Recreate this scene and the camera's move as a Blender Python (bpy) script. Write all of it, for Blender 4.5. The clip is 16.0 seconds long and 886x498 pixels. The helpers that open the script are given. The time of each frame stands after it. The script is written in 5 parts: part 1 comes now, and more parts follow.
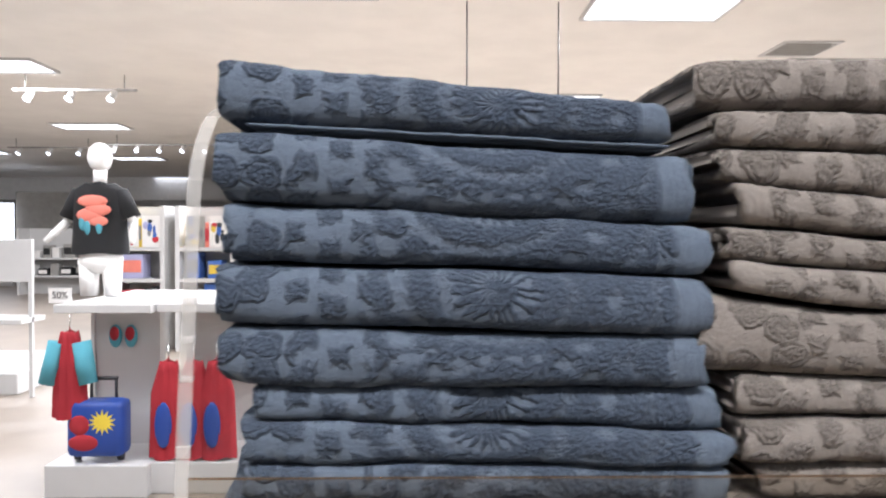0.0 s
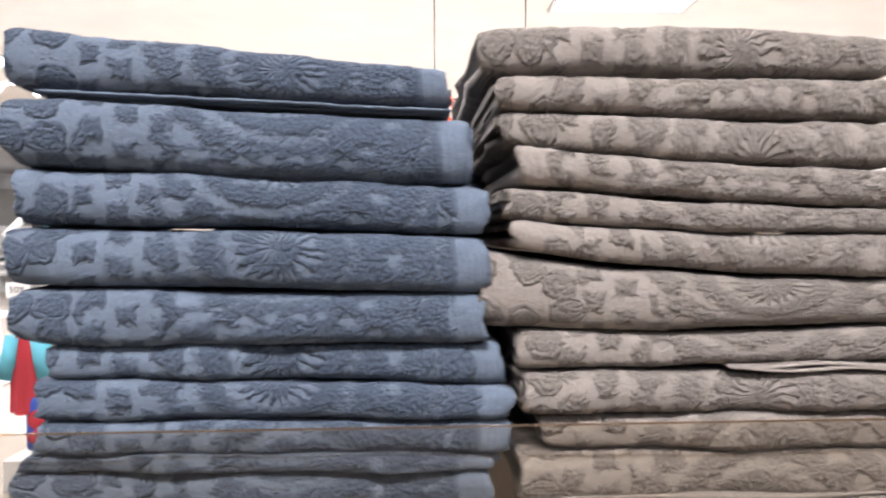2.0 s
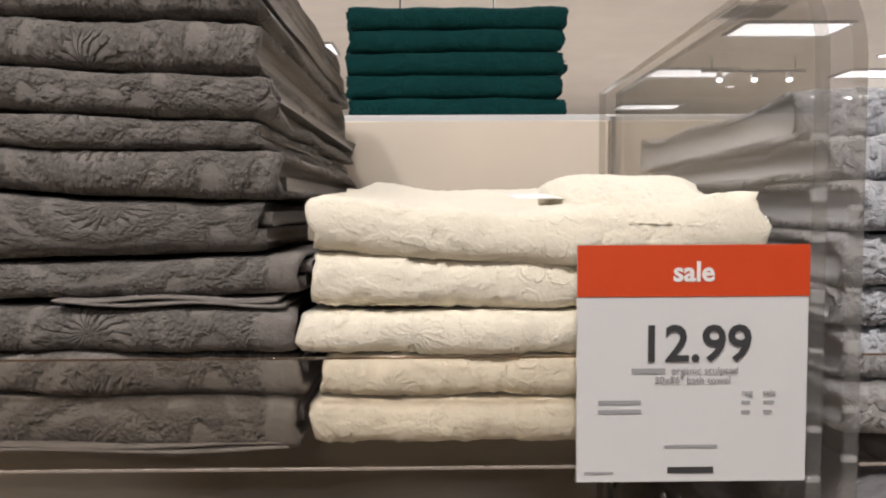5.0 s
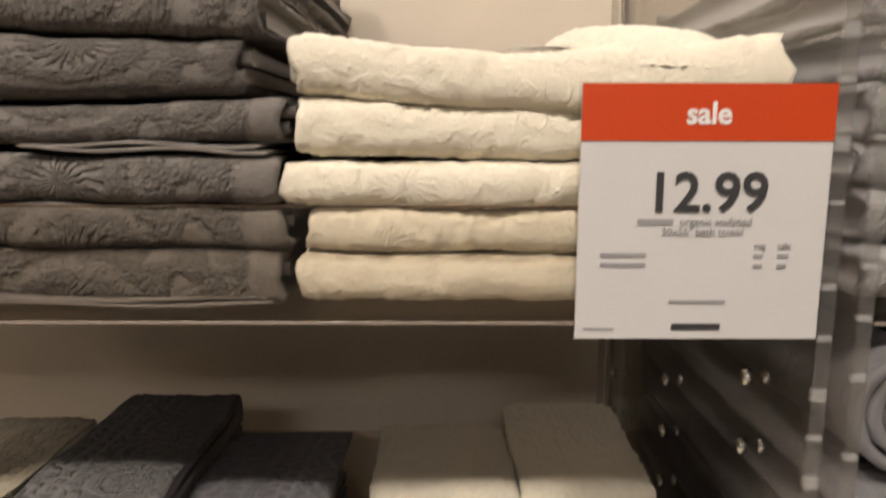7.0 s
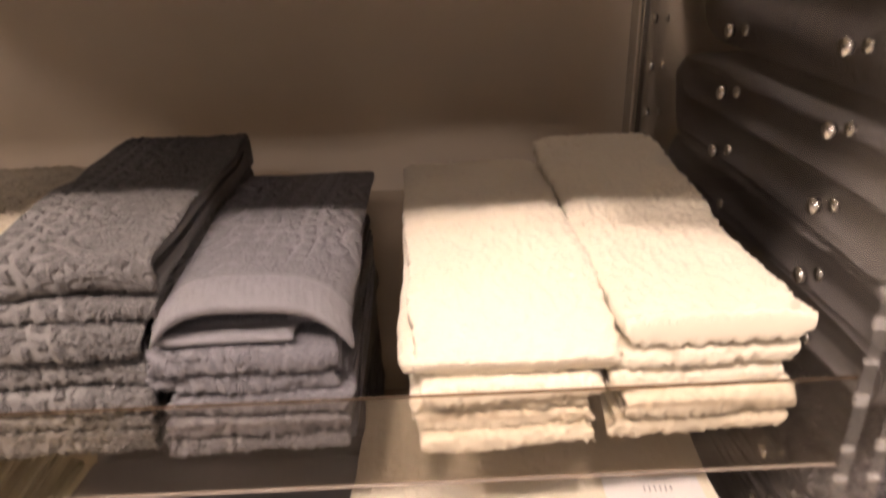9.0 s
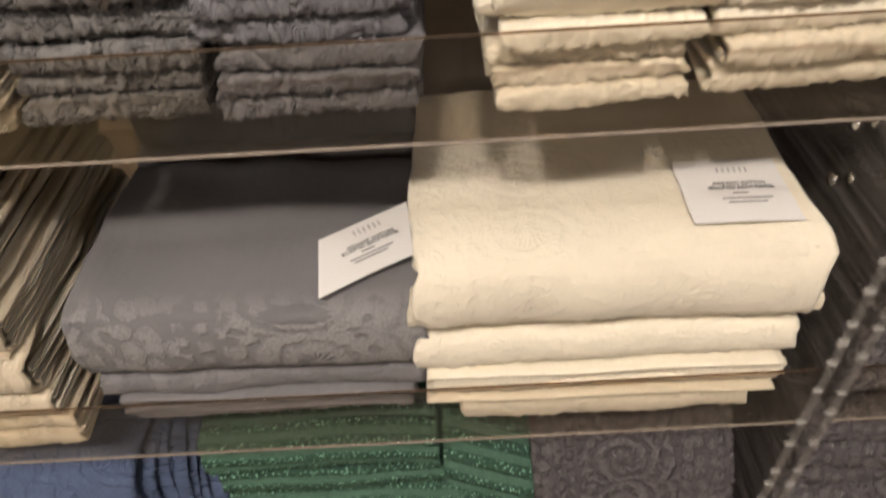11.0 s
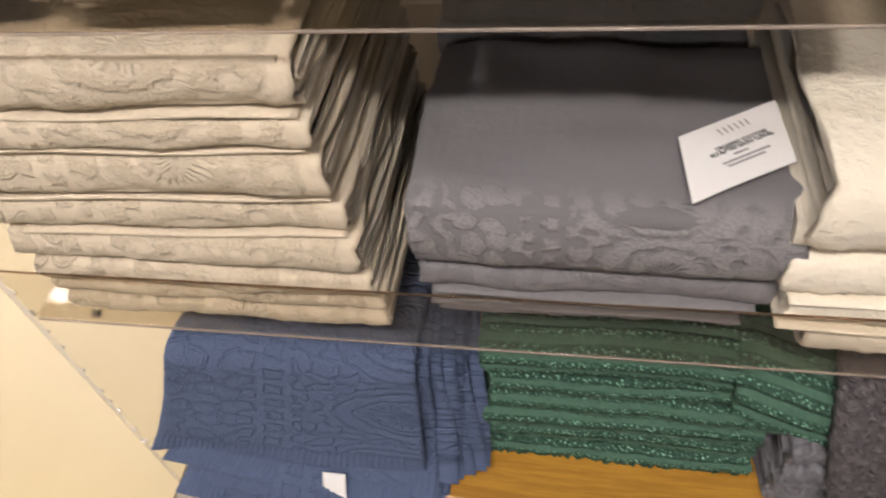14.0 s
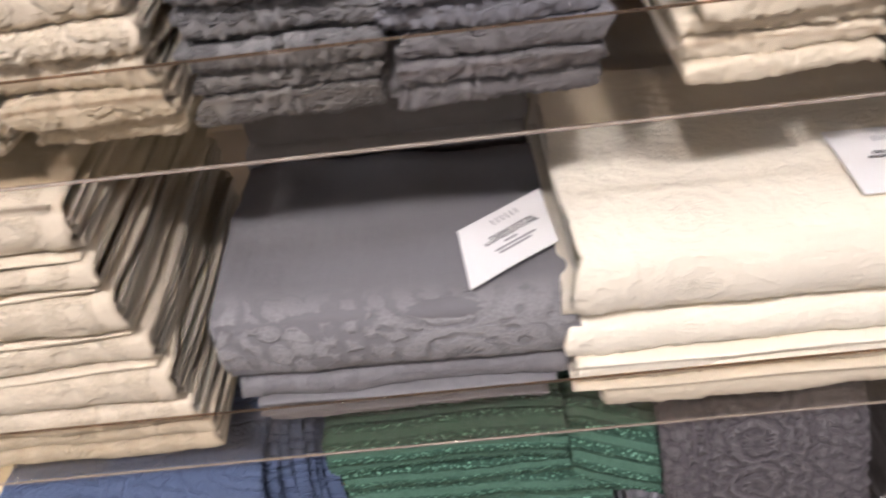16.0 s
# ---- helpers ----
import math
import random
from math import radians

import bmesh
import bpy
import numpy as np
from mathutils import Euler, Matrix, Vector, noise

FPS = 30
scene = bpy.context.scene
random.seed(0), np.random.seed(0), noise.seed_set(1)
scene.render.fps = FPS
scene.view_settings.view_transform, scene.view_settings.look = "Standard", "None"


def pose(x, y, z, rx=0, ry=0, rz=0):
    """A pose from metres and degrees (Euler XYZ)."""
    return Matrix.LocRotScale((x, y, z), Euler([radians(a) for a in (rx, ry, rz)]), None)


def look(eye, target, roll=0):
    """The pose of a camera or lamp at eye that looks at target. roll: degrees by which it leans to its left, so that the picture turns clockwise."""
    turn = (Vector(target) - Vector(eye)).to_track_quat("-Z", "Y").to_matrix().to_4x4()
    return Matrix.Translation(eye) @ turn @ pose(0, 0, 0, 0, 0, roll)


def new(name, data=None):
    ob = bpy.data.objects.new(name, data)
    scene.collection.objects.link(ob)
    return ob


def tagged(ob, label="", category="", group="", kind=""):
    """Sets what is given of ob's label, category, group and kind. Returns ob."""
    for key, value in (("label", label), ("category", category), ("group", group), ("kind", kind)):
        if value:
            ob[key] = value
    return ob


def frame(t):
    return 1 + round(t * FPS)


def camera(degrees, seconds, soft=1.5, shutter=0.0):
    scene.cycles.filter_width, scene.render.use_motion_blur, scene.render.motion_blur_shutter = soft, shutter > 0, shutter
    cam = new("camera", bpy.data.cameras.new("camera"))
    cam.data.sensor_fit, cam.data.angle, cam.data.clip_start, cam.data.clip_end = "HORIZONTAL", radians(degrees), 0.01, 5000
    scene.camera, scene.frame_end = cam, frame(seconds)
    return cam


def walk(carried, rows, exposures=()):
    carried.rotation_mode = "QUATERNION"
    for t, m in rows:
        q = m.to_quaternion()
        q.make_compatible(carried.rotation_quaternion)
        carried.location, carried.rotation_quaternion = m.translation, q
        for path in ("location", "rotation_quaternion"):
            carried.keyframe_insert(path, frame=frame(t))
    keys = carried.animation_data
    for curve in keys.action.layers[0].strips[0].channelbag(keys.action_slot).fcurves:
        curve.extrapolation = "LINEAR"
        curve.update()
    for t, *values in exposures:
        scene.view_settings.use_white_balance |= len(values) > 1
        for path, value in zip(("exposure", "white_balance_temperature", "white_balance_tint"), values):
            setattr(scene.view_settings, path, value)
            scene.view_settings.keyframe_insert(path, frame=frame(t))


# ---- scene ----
cam = camera(64.3, 16.0, 2.0, 0.5)
PATH = [
    (0, (0.043, 0.065, 1.329), (0.08, 2.064, 1.294), 0.1),
    (0.5, (0.099, 0.068, 1.327), (0.118, 2.068, 1.342), 0.5),
    (1.0, (0.119, 0.071, 1.318), (0.111, 2.067, 1.195), -0.6),
    (1.5, (0.129, 0.06, 1.319), (0.181, 2.054, 1.182), -0.4),
    (2, (0.177, 0.045, 1.306), (0.255, 2.043, 1.256), -0.4),
    (2.5, (0.209, 0.036, 1.304), (0.472, 2.019, 1.288), -0.7),
    (3, (0.283, 0.067, 1.303), (0.573, 2.045, 1.256), 0.2),
    (3.3, (0.345, 0.103, 1.276), (0.54, 2.093, 1.224), -1.9),
    (3.5, (0.396, 0.117, 1.292), (0.6, 2.102, 1.15), -2.7),
    (4, (0.5, 0.111, 1.27), (0.595, 2.107, 1.199), -1.6),
    (4.5, (0.593, 0.101, 1.264), (0.574, 2.092, 1.081), -0.5),
    (4.7, (0.623, 0.093, 1.264), (0.644, 2.09, 1.157), -0.3),
    (6.8, (0.644, 0.115, 1.227), (0.659, 2.096, 0.956), -0.1),
    (7, (0.639, 0.118, 1.218), (0.639, 2.091, 0.89), 0.1),
    (7.5, (0.629, 0.12, 1.2), (0.624, 2.078, 0.792), -0.9),
    (8, (0.605, 0.137, 1.167), (0.609, 2.052, 0.589), -0.7),
    (8.5, (0.601, 0.148, 1.149), (0.632, 2.033, 0.482), -1.3),
    (9, (0.595, 0.161, 1.122), (0.637, 1.981, 0.293), -1.7),
    (9.5, (0.584, 0.162, 1.091), (0.613, 1.912, 0.124), -2.5),
    (10, (0.578, 0.159, 1.072), (0.592, 1.845, -0.004), -2.6),
    (10.2, (0.576, 0.154, 1.065), (0.576, 1.807, -0.06), -3.0),
    (12.3, (0.488, 0.174, 1.017), (0.442, 1.401, -0.561), -4.9),
    (12.5, (0.477, 0.174, 1.017), (0.394, 1.403, -0.559), -5.9),
    (13, (0.438, 0.173, 1.018), (0.241, 1.421, -0.533), -7.9),
    (13.5, (0.398, 0.179, 1.016), (0.115, 1.412, -0.533), -8.7),
    (14, (0.366, 0.186, 1.013), (0.024, 1.431, -0.514), -9.3),
    (14.5, (0.341, 0.182, 1.014), (-0.069, 1.464, -0.465), -10.9),
    (15, (0.343, 0.179, 1.016), (-0.034, 1.522, -0.417), -11.1),
    (15.5, (0.388, 0.177, 1.029), (0.174, 1.583, -0.378), -9.7),
    (16, (0.452, 0.171, 1.035), (0.379, 1.625, -0.336), -7.9),
]
EXPOSURES = [(0.0, 0.05, 5500, 14), (0.5, -0.3, 5500, 14), (1.0, 0.4, 5500, 14), (1.5, 0.75, 5600, 17), (2.5, 0.48, 5550, 16), (3.0, 0.2, 5600, 15), (3.5, -0.2, 5650, 15), (4.0, -0.6, 5550, 14), (4.5, -0.68, 5600, 14), (7.0, -0.65, 6300, 14), (7.5, -0.45, 6400, 17), (8.0, 0.05, 6650, 24),
             (9.0, 0.1, 6900, 29), (9.5, -0.15, 6700, 25), (10.2, -0.35, 6450, 18), (12.5, -0.48, 6300, 14), (13.0, -0.44, 6600, 14), (14.0, -0.35, 5950, 17), (14.5, -0.38, 5900, 20), (16.0, -0.02, 5600, 20)]
walk(cam, [(t, look(eye, target, roll)) for t, eye, target, roll in PATH], EXPOSURES)

# ---- world and light ----
world = bpy.data.worlds.new("world")
scene.world = world
world.use_nodes = True
world.node_tree.nodes["Background"].inputs[0].default_value = (0.9, 0.88, 0.85, 1)
world.node_tree.nodes["Background"].inputs[1].default_value = 0.02

CEIL = 3.3
LAMP_SPOTS = [(-5.0, 8.3), (-6.0, 12.8), (-7.3, 18.0), (-8.6, 24.0), (-10.5, 16.8), (-9.0, 9.5), (2.0, 6.1), (1.8, 10.1), (-1.0, 5.6), (-1.2, 9.0),
              (4.6, 8.1), (4.4, 10.6), (7.3, 10.7), (7.9, 12.4), (4.8, 14.0), (-2.6, 2.6), (3.4, 2.6), (0.4, 2.4), (-2.6, -1.0), (0.4, -1.0), (3.4, -1.0), (-5.0, 3.0), (0.4, -4.2)]
LAMP_POWER = 75.0
for i, (lx, ly) in enumerate(LAMP_SPOTS):
    if ly < 15:
        d = bpy.data.lights.new("troffer_light", "AREA")
        d.shape, d.size, d.size_y, d.energy, d.color = "RECTANGLE", 1.15, 0.56, LAMP_POWER * (2.3 if ly > 4 else 1.1 if ly < -3 else 0.40 if ly < 0 else 1.0), (1.0, 0.93, 0.82)
        new("troffer_light", d).matrix_world = pose(lx, ly, CEIL - 0.035)

# track spotlights over the aisle in front of the towels
for lx, ly in ((-0.25, -0.90), (0.45, -0.90)):
    d = bpy.data.lights.new("track_spot", "SPOT")
    d.energy, d.color, d.spot_size, d.spot_blend, d.shadow_soft_size = 195.0, (1.0, 0.90, 0.76), 1.2, 0.6, 0.09
    new("track_spot", d).matrix_world = look((lx, ly, CEIL - 0.335), (0.35, 0.40, 0.8))

# ---- materials ----


def nodes_of(name):
    m = bpy.data.materials.new(name)
    m.use_nodes = True
    nt = m.node_tree
    b = nt.nodes["Principled BSDF"]
    return m, nt, b


def link(nt, a, b):
    nt.links.new(a, b)


def node(nt, kind, **kw):
    n = nt.nodes.new(kind)
    for k, v in kw.items():
        if k == "op":
            n.operation = v
        elif k == "ins":
            for key, val in v.items():
                n.inputs[key].default_value = val
    return n


def mathn(nt, op, a, b=None):
    n = nt.nodes.new("ShaderNodeMath")
    n.operation = op
    for i, v in enumerate((a, b)):
        if v is None:
            continue
        if hasattr(v, "is_output"):
            nt.links.new(v, n.inputs[i])
        else:
            n.inputs[i].default_value = v
    return n.outputs[0]


def smooth(nt, v, lo, hi):
    n = nt.nodes.new("ShaderNodeMapRange")
    n.interpolation_type = "SMOOTHSTEP"
    nt.links.new(v, n.inputs[0])
    n.inputs[1].default_value, n.inputs[2].default_value = lo, hi
    return n.outputs[0]


def mixc(nt, f, a, b):
    n = nt.nodes.new("ShaderNodeMix")
    n.data_type = "RGBA"
    if hasattr(f, "is_output"):
        nt.links.new(f, n.inputs[0])
    else:
        n.inputs[0].default_value = f
    for i, v in ((6, a), (7, b)):
        if hasattr(v, "is_output"):
            nt.links.new(v, n.inputs[i])
        else:
            n.inputs[i].default_value = (*v, 1)
    return n.outputs[2]


def noise2(nt, vec, scale, detail=3.0, rough=0.55):
    n = nt.nodes.new("ShaderNodeTexNoise")
    n.inputs["Scale"].default_value, n.inputs["Detail"].default_value, n.inputs["Roughness"].default_value = scale, detail, rough
    if vec is not None:
        nt.links.new(vec, n.inputs["Vector"])
    return n.outputs[0]


def plain(name, color, rough=0.6, metal=0.0, vary=0.08, scale=6.0, bump=0.0, bscale=200.0):
    m, nt, b = nodes_of(name)
    tc = nt.nodes.new("ShaderNodeTexCoord")
    f = noise2(nt, tc.outputs["Object"], scale, 5.0)
    lo = tuple(c * (1 - vary) for c in color)
    hi = tuple(min(1, c * (1 + vary)) for c in color)
    link(nt, mixc(nt, smooth(nt, f, 0.3, 0.7), lo, hi), b.inputs["Base Color"])
    b.inputs["Roughness"].default_value, b.inputs["Metallic"].default_value = rough, metal
    if bump:
        bn = nt.nodes.new("ShaderNodeBump")
        bn.inputs["Distance"].default_value = bump
        link(nt, noise2(nt, tc.outputs["Object"], bscale), bn.inputs["Height"])
        link(nt, bn.outputs[0], b.inputs["Normal"])
    return m


def glow(name, color, strength):
    m, nt, b = nodes_of(name)
    b.inputs["Base Color"].default_value = (*color, 1)
    b.inputs["Emission Color"].default_value, b.inputs["Emission Strength"].default_value = (*color, 1), strength
    return m


def sculpted(nt, p, u0, rep_u, rep_v):
    """Sculpted motif: discs, then columns of small squares, then a ringed paisley, repeated across the cloth. Positive in the pile."""
    sep = nt.nodes.new("ShaderNodeSeparateXYZ")
    link(nt, p, sep.inputs[0])
    k = rep_u / 0.32
    U = mathn(nt, "MULTIPLY", mathn(nt, "FRACT", mathn(nt, "MULTIPLY", mathn(nt, "SUBTRACT", sep.outputs[0], u0), 1.0 / rep_u)), 0.32)
    V = mathn(nt, "MULTIPLY", sep.outputs[1], 1.0 / k)
    vd = nt.nodes.new("ShaderNodeTexVoronoi")
    vd.voronoi_dimensions = "2D"
    vd.inputs["Scale"].default_value, vd.inputs["Randomness"].default_value = 36.0 / k, 0.55
    link(nt, p, vd.inputs["Vector"])
    d = vd.outputs["Distance"]
    discs = mathn(nt, "ADD", mathn(nt, "MULTIPLY", mathn(nt, "SUBTRACT", 0.44, d), 7.0), mathn(nt, "MULTIPLY", mathn(nt, "SINE", mathn(nt, "MULTIPLY", d, 34.0)), 0.45))

    def cell(x, size):
        return mathn(nt, "ABSOLUTE", mathn(nt, "SUBTRACT", mathn(nt, "FRACT", mathn(nt, "MULTIPLY", x, 1.0 / size)), 0.5))
    row = mathn(nt, "FLOOR", mathn(nt, "MULTIPLY", U, 1.0 / 0.0235))
    squares = mathn(nt, "MULTIPLY", mathn(nt, "SUBTRACT", 0.29, mathn(nt, "MAXIMUM", cell(U, 0.0235), cell(mathn(nt, "ADD", V, mathn(nt, "MULTIPLY", row, 0.0111)), 0.025))), 8.0)
    du = mathn(nt, "SUBTRACT", U, 0.212)
    dv = mathn(nt, "MULTIPLY", mathn(nt, "SUBTRACT", mathn(nt, "FRACT", mathn(nt, "MULTIPLY", V, 1.0 / rep_v)), 0.5), rep_v)
    r = mathn(nt, "SQRT", mathn(nt, "ADD", mathn(nt, "MULTIPLY", mathn(nt, "MULTIPLY", du, du), 0.55), mathn(nt, "MULTIPLY", dv, dv)))
    ang = mathn(nt, "ARCTAN2", dv, du)
    rings = mathn(nt, "SINE", mathn(nt, "ADD", mathn(nt, "MULTIPLY", r, 300.0), mathn(nt, "MULTIPLY", ang, 1.0)))
    beads = mathn(nt, "SINE", mathn(nt, "MULTIPLY", ang, 20.0))
    bead_on = smooth(nt, mathn(nt, "SINE", mathn(nt, "MULTIPLY", r, 130.0)), 0.0, 0.3)
    paisley = mathn(nt, "ADD", mathn(nt, "ADD", rings, mathn(nt, "MULTIPLY", mathn(nt, "MULTIPLY", beads, bead_on), 0.9)), 0.25)

    def pick(f, a, b):
        n = nt.nodes.new("ShaderNodeMix")
        link(nt, f, n.inputs[0])
        link(nt, a, n.inputs[2])
        link(nt, b, n.inputs[3])
        return n.outputs[0]
    return pick(smooth(nt, U, 0.122, 0.132), pick(smooth(nt, U, 0.074, 0.082), discs, squares), paisley)


def terry(name, low, high, motif=1.0, relief=0.0030, size=1.0, border=False, ribs=False, loops=330.0, u0=0.0, rep_v=0.105, outline=False, grow=0.8, crisp=1.0, tips=0.0, shade=1.0, cords=0.03, soft=0.75):
    """Terry cloth: pile in the raised motif, smooth weave between; u runs along the fold, v round it, both in metres."""
    m, nt, b = nodes_of(name)
    uv = nt.nodes.new("ShaderNodeUVMap")
    uv.uv_map = "cloth"
    oi = nt.nodes.new("ShaderNodeObjectInfo")
    comb = nt.nodes.new("ShaderNodeCombineXYZ")
    link(nt, mathn(nt, "MULTIPLY", oi.outputs["Random"], 0.022), comb.inputs[0])
    link(nt, mathn(nt, "MULTIPLY", oi.outputs["Random"], 0.9), comb.inputs[1])
    add = nt.nodes.new("ShaderNodeVectorMath")
    link(nt, uv.outputs[0], add.inputs[0])
    link(nt, comb.outputs[0], add.inputs[1])
    p = add.outputs[0]
    # the weave never lies quite straight
    nz = nt.nodes.new("ShaderNodeTexNoise")
    nz.inputs["Scale"].default_value, nz.inputs["Detail"].default_value = 60.0, 3.0
    link(nt, p, nz.inputs["Vector"])
    sc = nt.nodes.new("ShaderNodeVectorMath")
    sc.operation = "MULTIPLY_ADD"
    link(nt, nz.outputs[1], sc.inputs[0])
    sc.inputs[1].default_value = (0.013, 0.013, 0)
    link(nt, p, sc.inputs[2])
    q = sc.outputs[0]
    field = sculpted(nt, q, u0, 0.32 * size, rep_v)
    if outline:
        field = mathn(nt, "SUBTRACT", mathn(nt, "MULTIPLY", mathn(nt, "ABSOLUTE", field), 3.0), 0.8)
    al = nt.nodes.new("ShaderNodeAttribute")
    al.attribute_name = "along"
    rough_edge = mathn(nt, "MULTIPLY", mathn(nt, "SUBTRACT", noise2(nt, p, 210.0, 3.0, 0.65), 0.5), 3.0)
    dense = mathn(nt, "MULTIPLY", smooth(nt, al.outputs["Fac"], 0.35, 0.8), grow)
    raised = smooth(nt, mathn(nt, "ADD", mathn(nt, "ADD", field, rough_edge), dense), -soft, soft + 0.2)
    if ribs:
        sep = nt.nodes.new("ShaderNodeSeparateXYZ")
        link(nt, p, sep.inputs[0])
        raised = smooth(nt, mathn(nt, "SINE", mathn(nt, "MULTIPLY", sep.outputs[1], 330.0)), -0.5, 0.6)
    sb = nt.nodes.new("ShaderNodeSeparateXYZ")
    link(nt, uv.outputs[0], sb.inputs[0])
    if border:
        raised = mathn(nt, "MULTIPLY", raised, mathn(nt, "SUBTRACT", 1.0, smooth(nt, sb.outputs[1], 0.085, 0.125)))
    att = nt.nodes.new("ShaderNodeAttribute")
    att.attribute_name = "hem"
    raised = mathn(nt, "MULTIPLY", raised, mathn(nt, "SUBTRACT", 1.0, att.outputs["Fac"]))
    raised = mathn(nt, "MULTIPLY", raised, motif)
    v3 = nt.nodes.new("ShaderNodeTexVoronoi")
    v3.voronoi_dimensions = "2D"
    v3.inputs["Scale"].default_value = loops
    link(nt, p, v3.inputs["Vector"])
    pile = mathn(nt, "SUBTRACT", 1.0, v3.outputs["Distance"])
    fine = noise2(nt, p, 900.0, 2.0, 0.7)
    crinkle = noise2(nt, p, 270.0, 2.0, 0.6)
    mid = noise2(nt, p, 110.0, 3.0, 0.6)
    wear = noise2(nt, p, 14.0, 4.0, 0.6)
    c = mixc(nt, raised, high, low)
    c = mixc(nt, mathn(nt, "MULTIPLY", smooth(nt, mid, 0.35, 0.75), 0.22 * shade), c, tuple(x * 0.62 for x in low))
    c = mixc(nt, mathn(nt, "MULTIPLY", smooth(nt, wear, 0.4, 0.8), 0.22), c, tuple(min(1, x * 1.25) for x in high))
    # gaps between the pile loops darkened: their shade is put into the colour
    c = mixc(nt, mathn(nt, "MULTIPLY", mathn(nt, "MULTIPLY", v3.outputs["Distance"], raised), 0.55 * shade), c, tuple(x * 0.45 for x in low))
    # loop tips lightened: highlights on the pile put into the colour
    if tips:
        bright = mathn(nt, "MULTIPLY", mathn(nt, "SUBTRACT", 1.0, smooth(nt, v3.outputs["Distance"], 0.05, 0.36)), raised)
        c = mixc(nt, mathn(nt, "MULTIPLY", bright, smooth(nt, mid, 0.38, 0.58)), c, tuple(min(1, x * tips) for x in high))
    link(nt, c, b.inputs["Base Color"])
    b.inputs["Roughness"].default_value = 0.95
    b.inputs["Specular IOR Level"].default_value = 0.15
    b.inputs["Sheen Weight"].default_value, b.inputs["Sheen Roughness"].default_value = 0.25, 0.5
    b.inputs["Sheen Tint"].default_value = (*[min(1, x * 2.2) for x in high], 1)
    pile_on = mathn(nt, "ADD", mathn(nt, "MULTIPLY", raised, 0.85), 0.15)
    h = mathn(nt, "ADD", mathn(nt, "MULTIPLY", raised, 0.9), mathn(nt, "MULTIPLY", mathn(nt, "MULTIPLY", pile, 0.55), pile_on))
    h = mathn(nt, "ADD", h, mathn(nt, "MULTIPLY", fine, 0.35))
    h = mathn(nt, "ADD", h, mathn(nt, "MULTIPLY", mathn(nt, "MULTIPLY", crinkle, 1.3 * crisp), pile_on))
    h = mathn(nt, "ADD", h, mathn(nt, "MULTIPLY", mid, 0.7))
    cord = mathn(nt, "SINE", mathn(nt, "MULTIPLY", sb.outputs[0], 1250.0))
    h = mathn(nt, "ADD", h, mathn(nt, "MULTIPLY", mathn(nt, "MULTIPLY", cord, cords), att.outputs["Fac"]))
    bn = nt.nodes.new("ShaderNodeBump")
    bn.inputs["Strength"].default_value, bn.inputs["Distance"].default_value = 0.9, relief
    link(nt, h, bn.inputs["Height"])
    link(nt, bn.outputs[0], b.inputs["Normal"])
    return m


def acrylic(name, tint, gloss=1.0, haze=0.0, body=(0.8, 0.78, 0.74)):
    m = bpy.data.materials.new(name)
    m.use_nodes = True
    nt = m.node_tree
    nt.nodes.clear()
    out = nt.nodes.new("ShaderNodeOutputMaterial")
    tr = nt.nodes.new("ShaderNodeBsdfTransparent")
    tr.inputs[0].default_value = (*tint, 1)
    gl = nt.nodes.new("ShaderNodeBsdfGlossy")
    gl.inputs["Roughness"].default_value = 0.03
    fr = nt.nodes.new("ShaderNodeLayerWeight")
    shine = mathn(nt, "ADD", mathn(nt, "MULTIPLY", mathn(nt, "POWER", fr.outputs["Facing"], 5.0), 0.5), 0.035)
    df = nt.nodes.new("ShaderNodeBsdfDiffuse")
    df.inputs[0].default_value = (*body, 1)
    m0 = nt.nodes.new("ShaderNodeMixShader")
    m0.inputs[0].default_value = haze
    link(nt, tr.outputs[0], m0.inputs[1])
    link(nt, df.outputs[0], m0.inputs[2])
    m1 = nt.nodes.new("ShaderNodeMixShader")
    link(nt, mathn(nt, "MULTIPLY", shine, gloss), m1.inputs[0])
    link(nt, m0.outputs[0], m1.inputs[1])
    link(nt, gl.outputs[0], m1.inputs[2])
    link(nt, m1.outputs[0], out.inputs[0])
    return m


def wood(name, dark, light):
    m, nt, b = nodes_of(name)
    tc = nt.nodes.new("ShaderNodeTexCoord")
    mp = nt.nodes.new("ShaderNodeMapping")
    mp.inputs["Scale"].default_value = (1.2, 14.0, 14.0)
    link(nt, tc.outputs["Object"], mp.inputs[0])
    n = noise2(nt, mp.outputs[0], 3.5, 6.0, 0.65)
    n2 = noise2(nt, mp.outputs[0], 14.0, 4.0, 0.6)
    f = smooth(nt, mathn(nt, "ADD", mathn(nt, "MULTIPLY", n, 0.7), mathn(nt, "MULTIPLY", n2, 0.3)), 0.35, 0.65)
    link(nt, mixc(nt, f, dark, light), b.inputs["Base Color"])
    b.inputs["Roughness"].default_value = 0.38
    return m


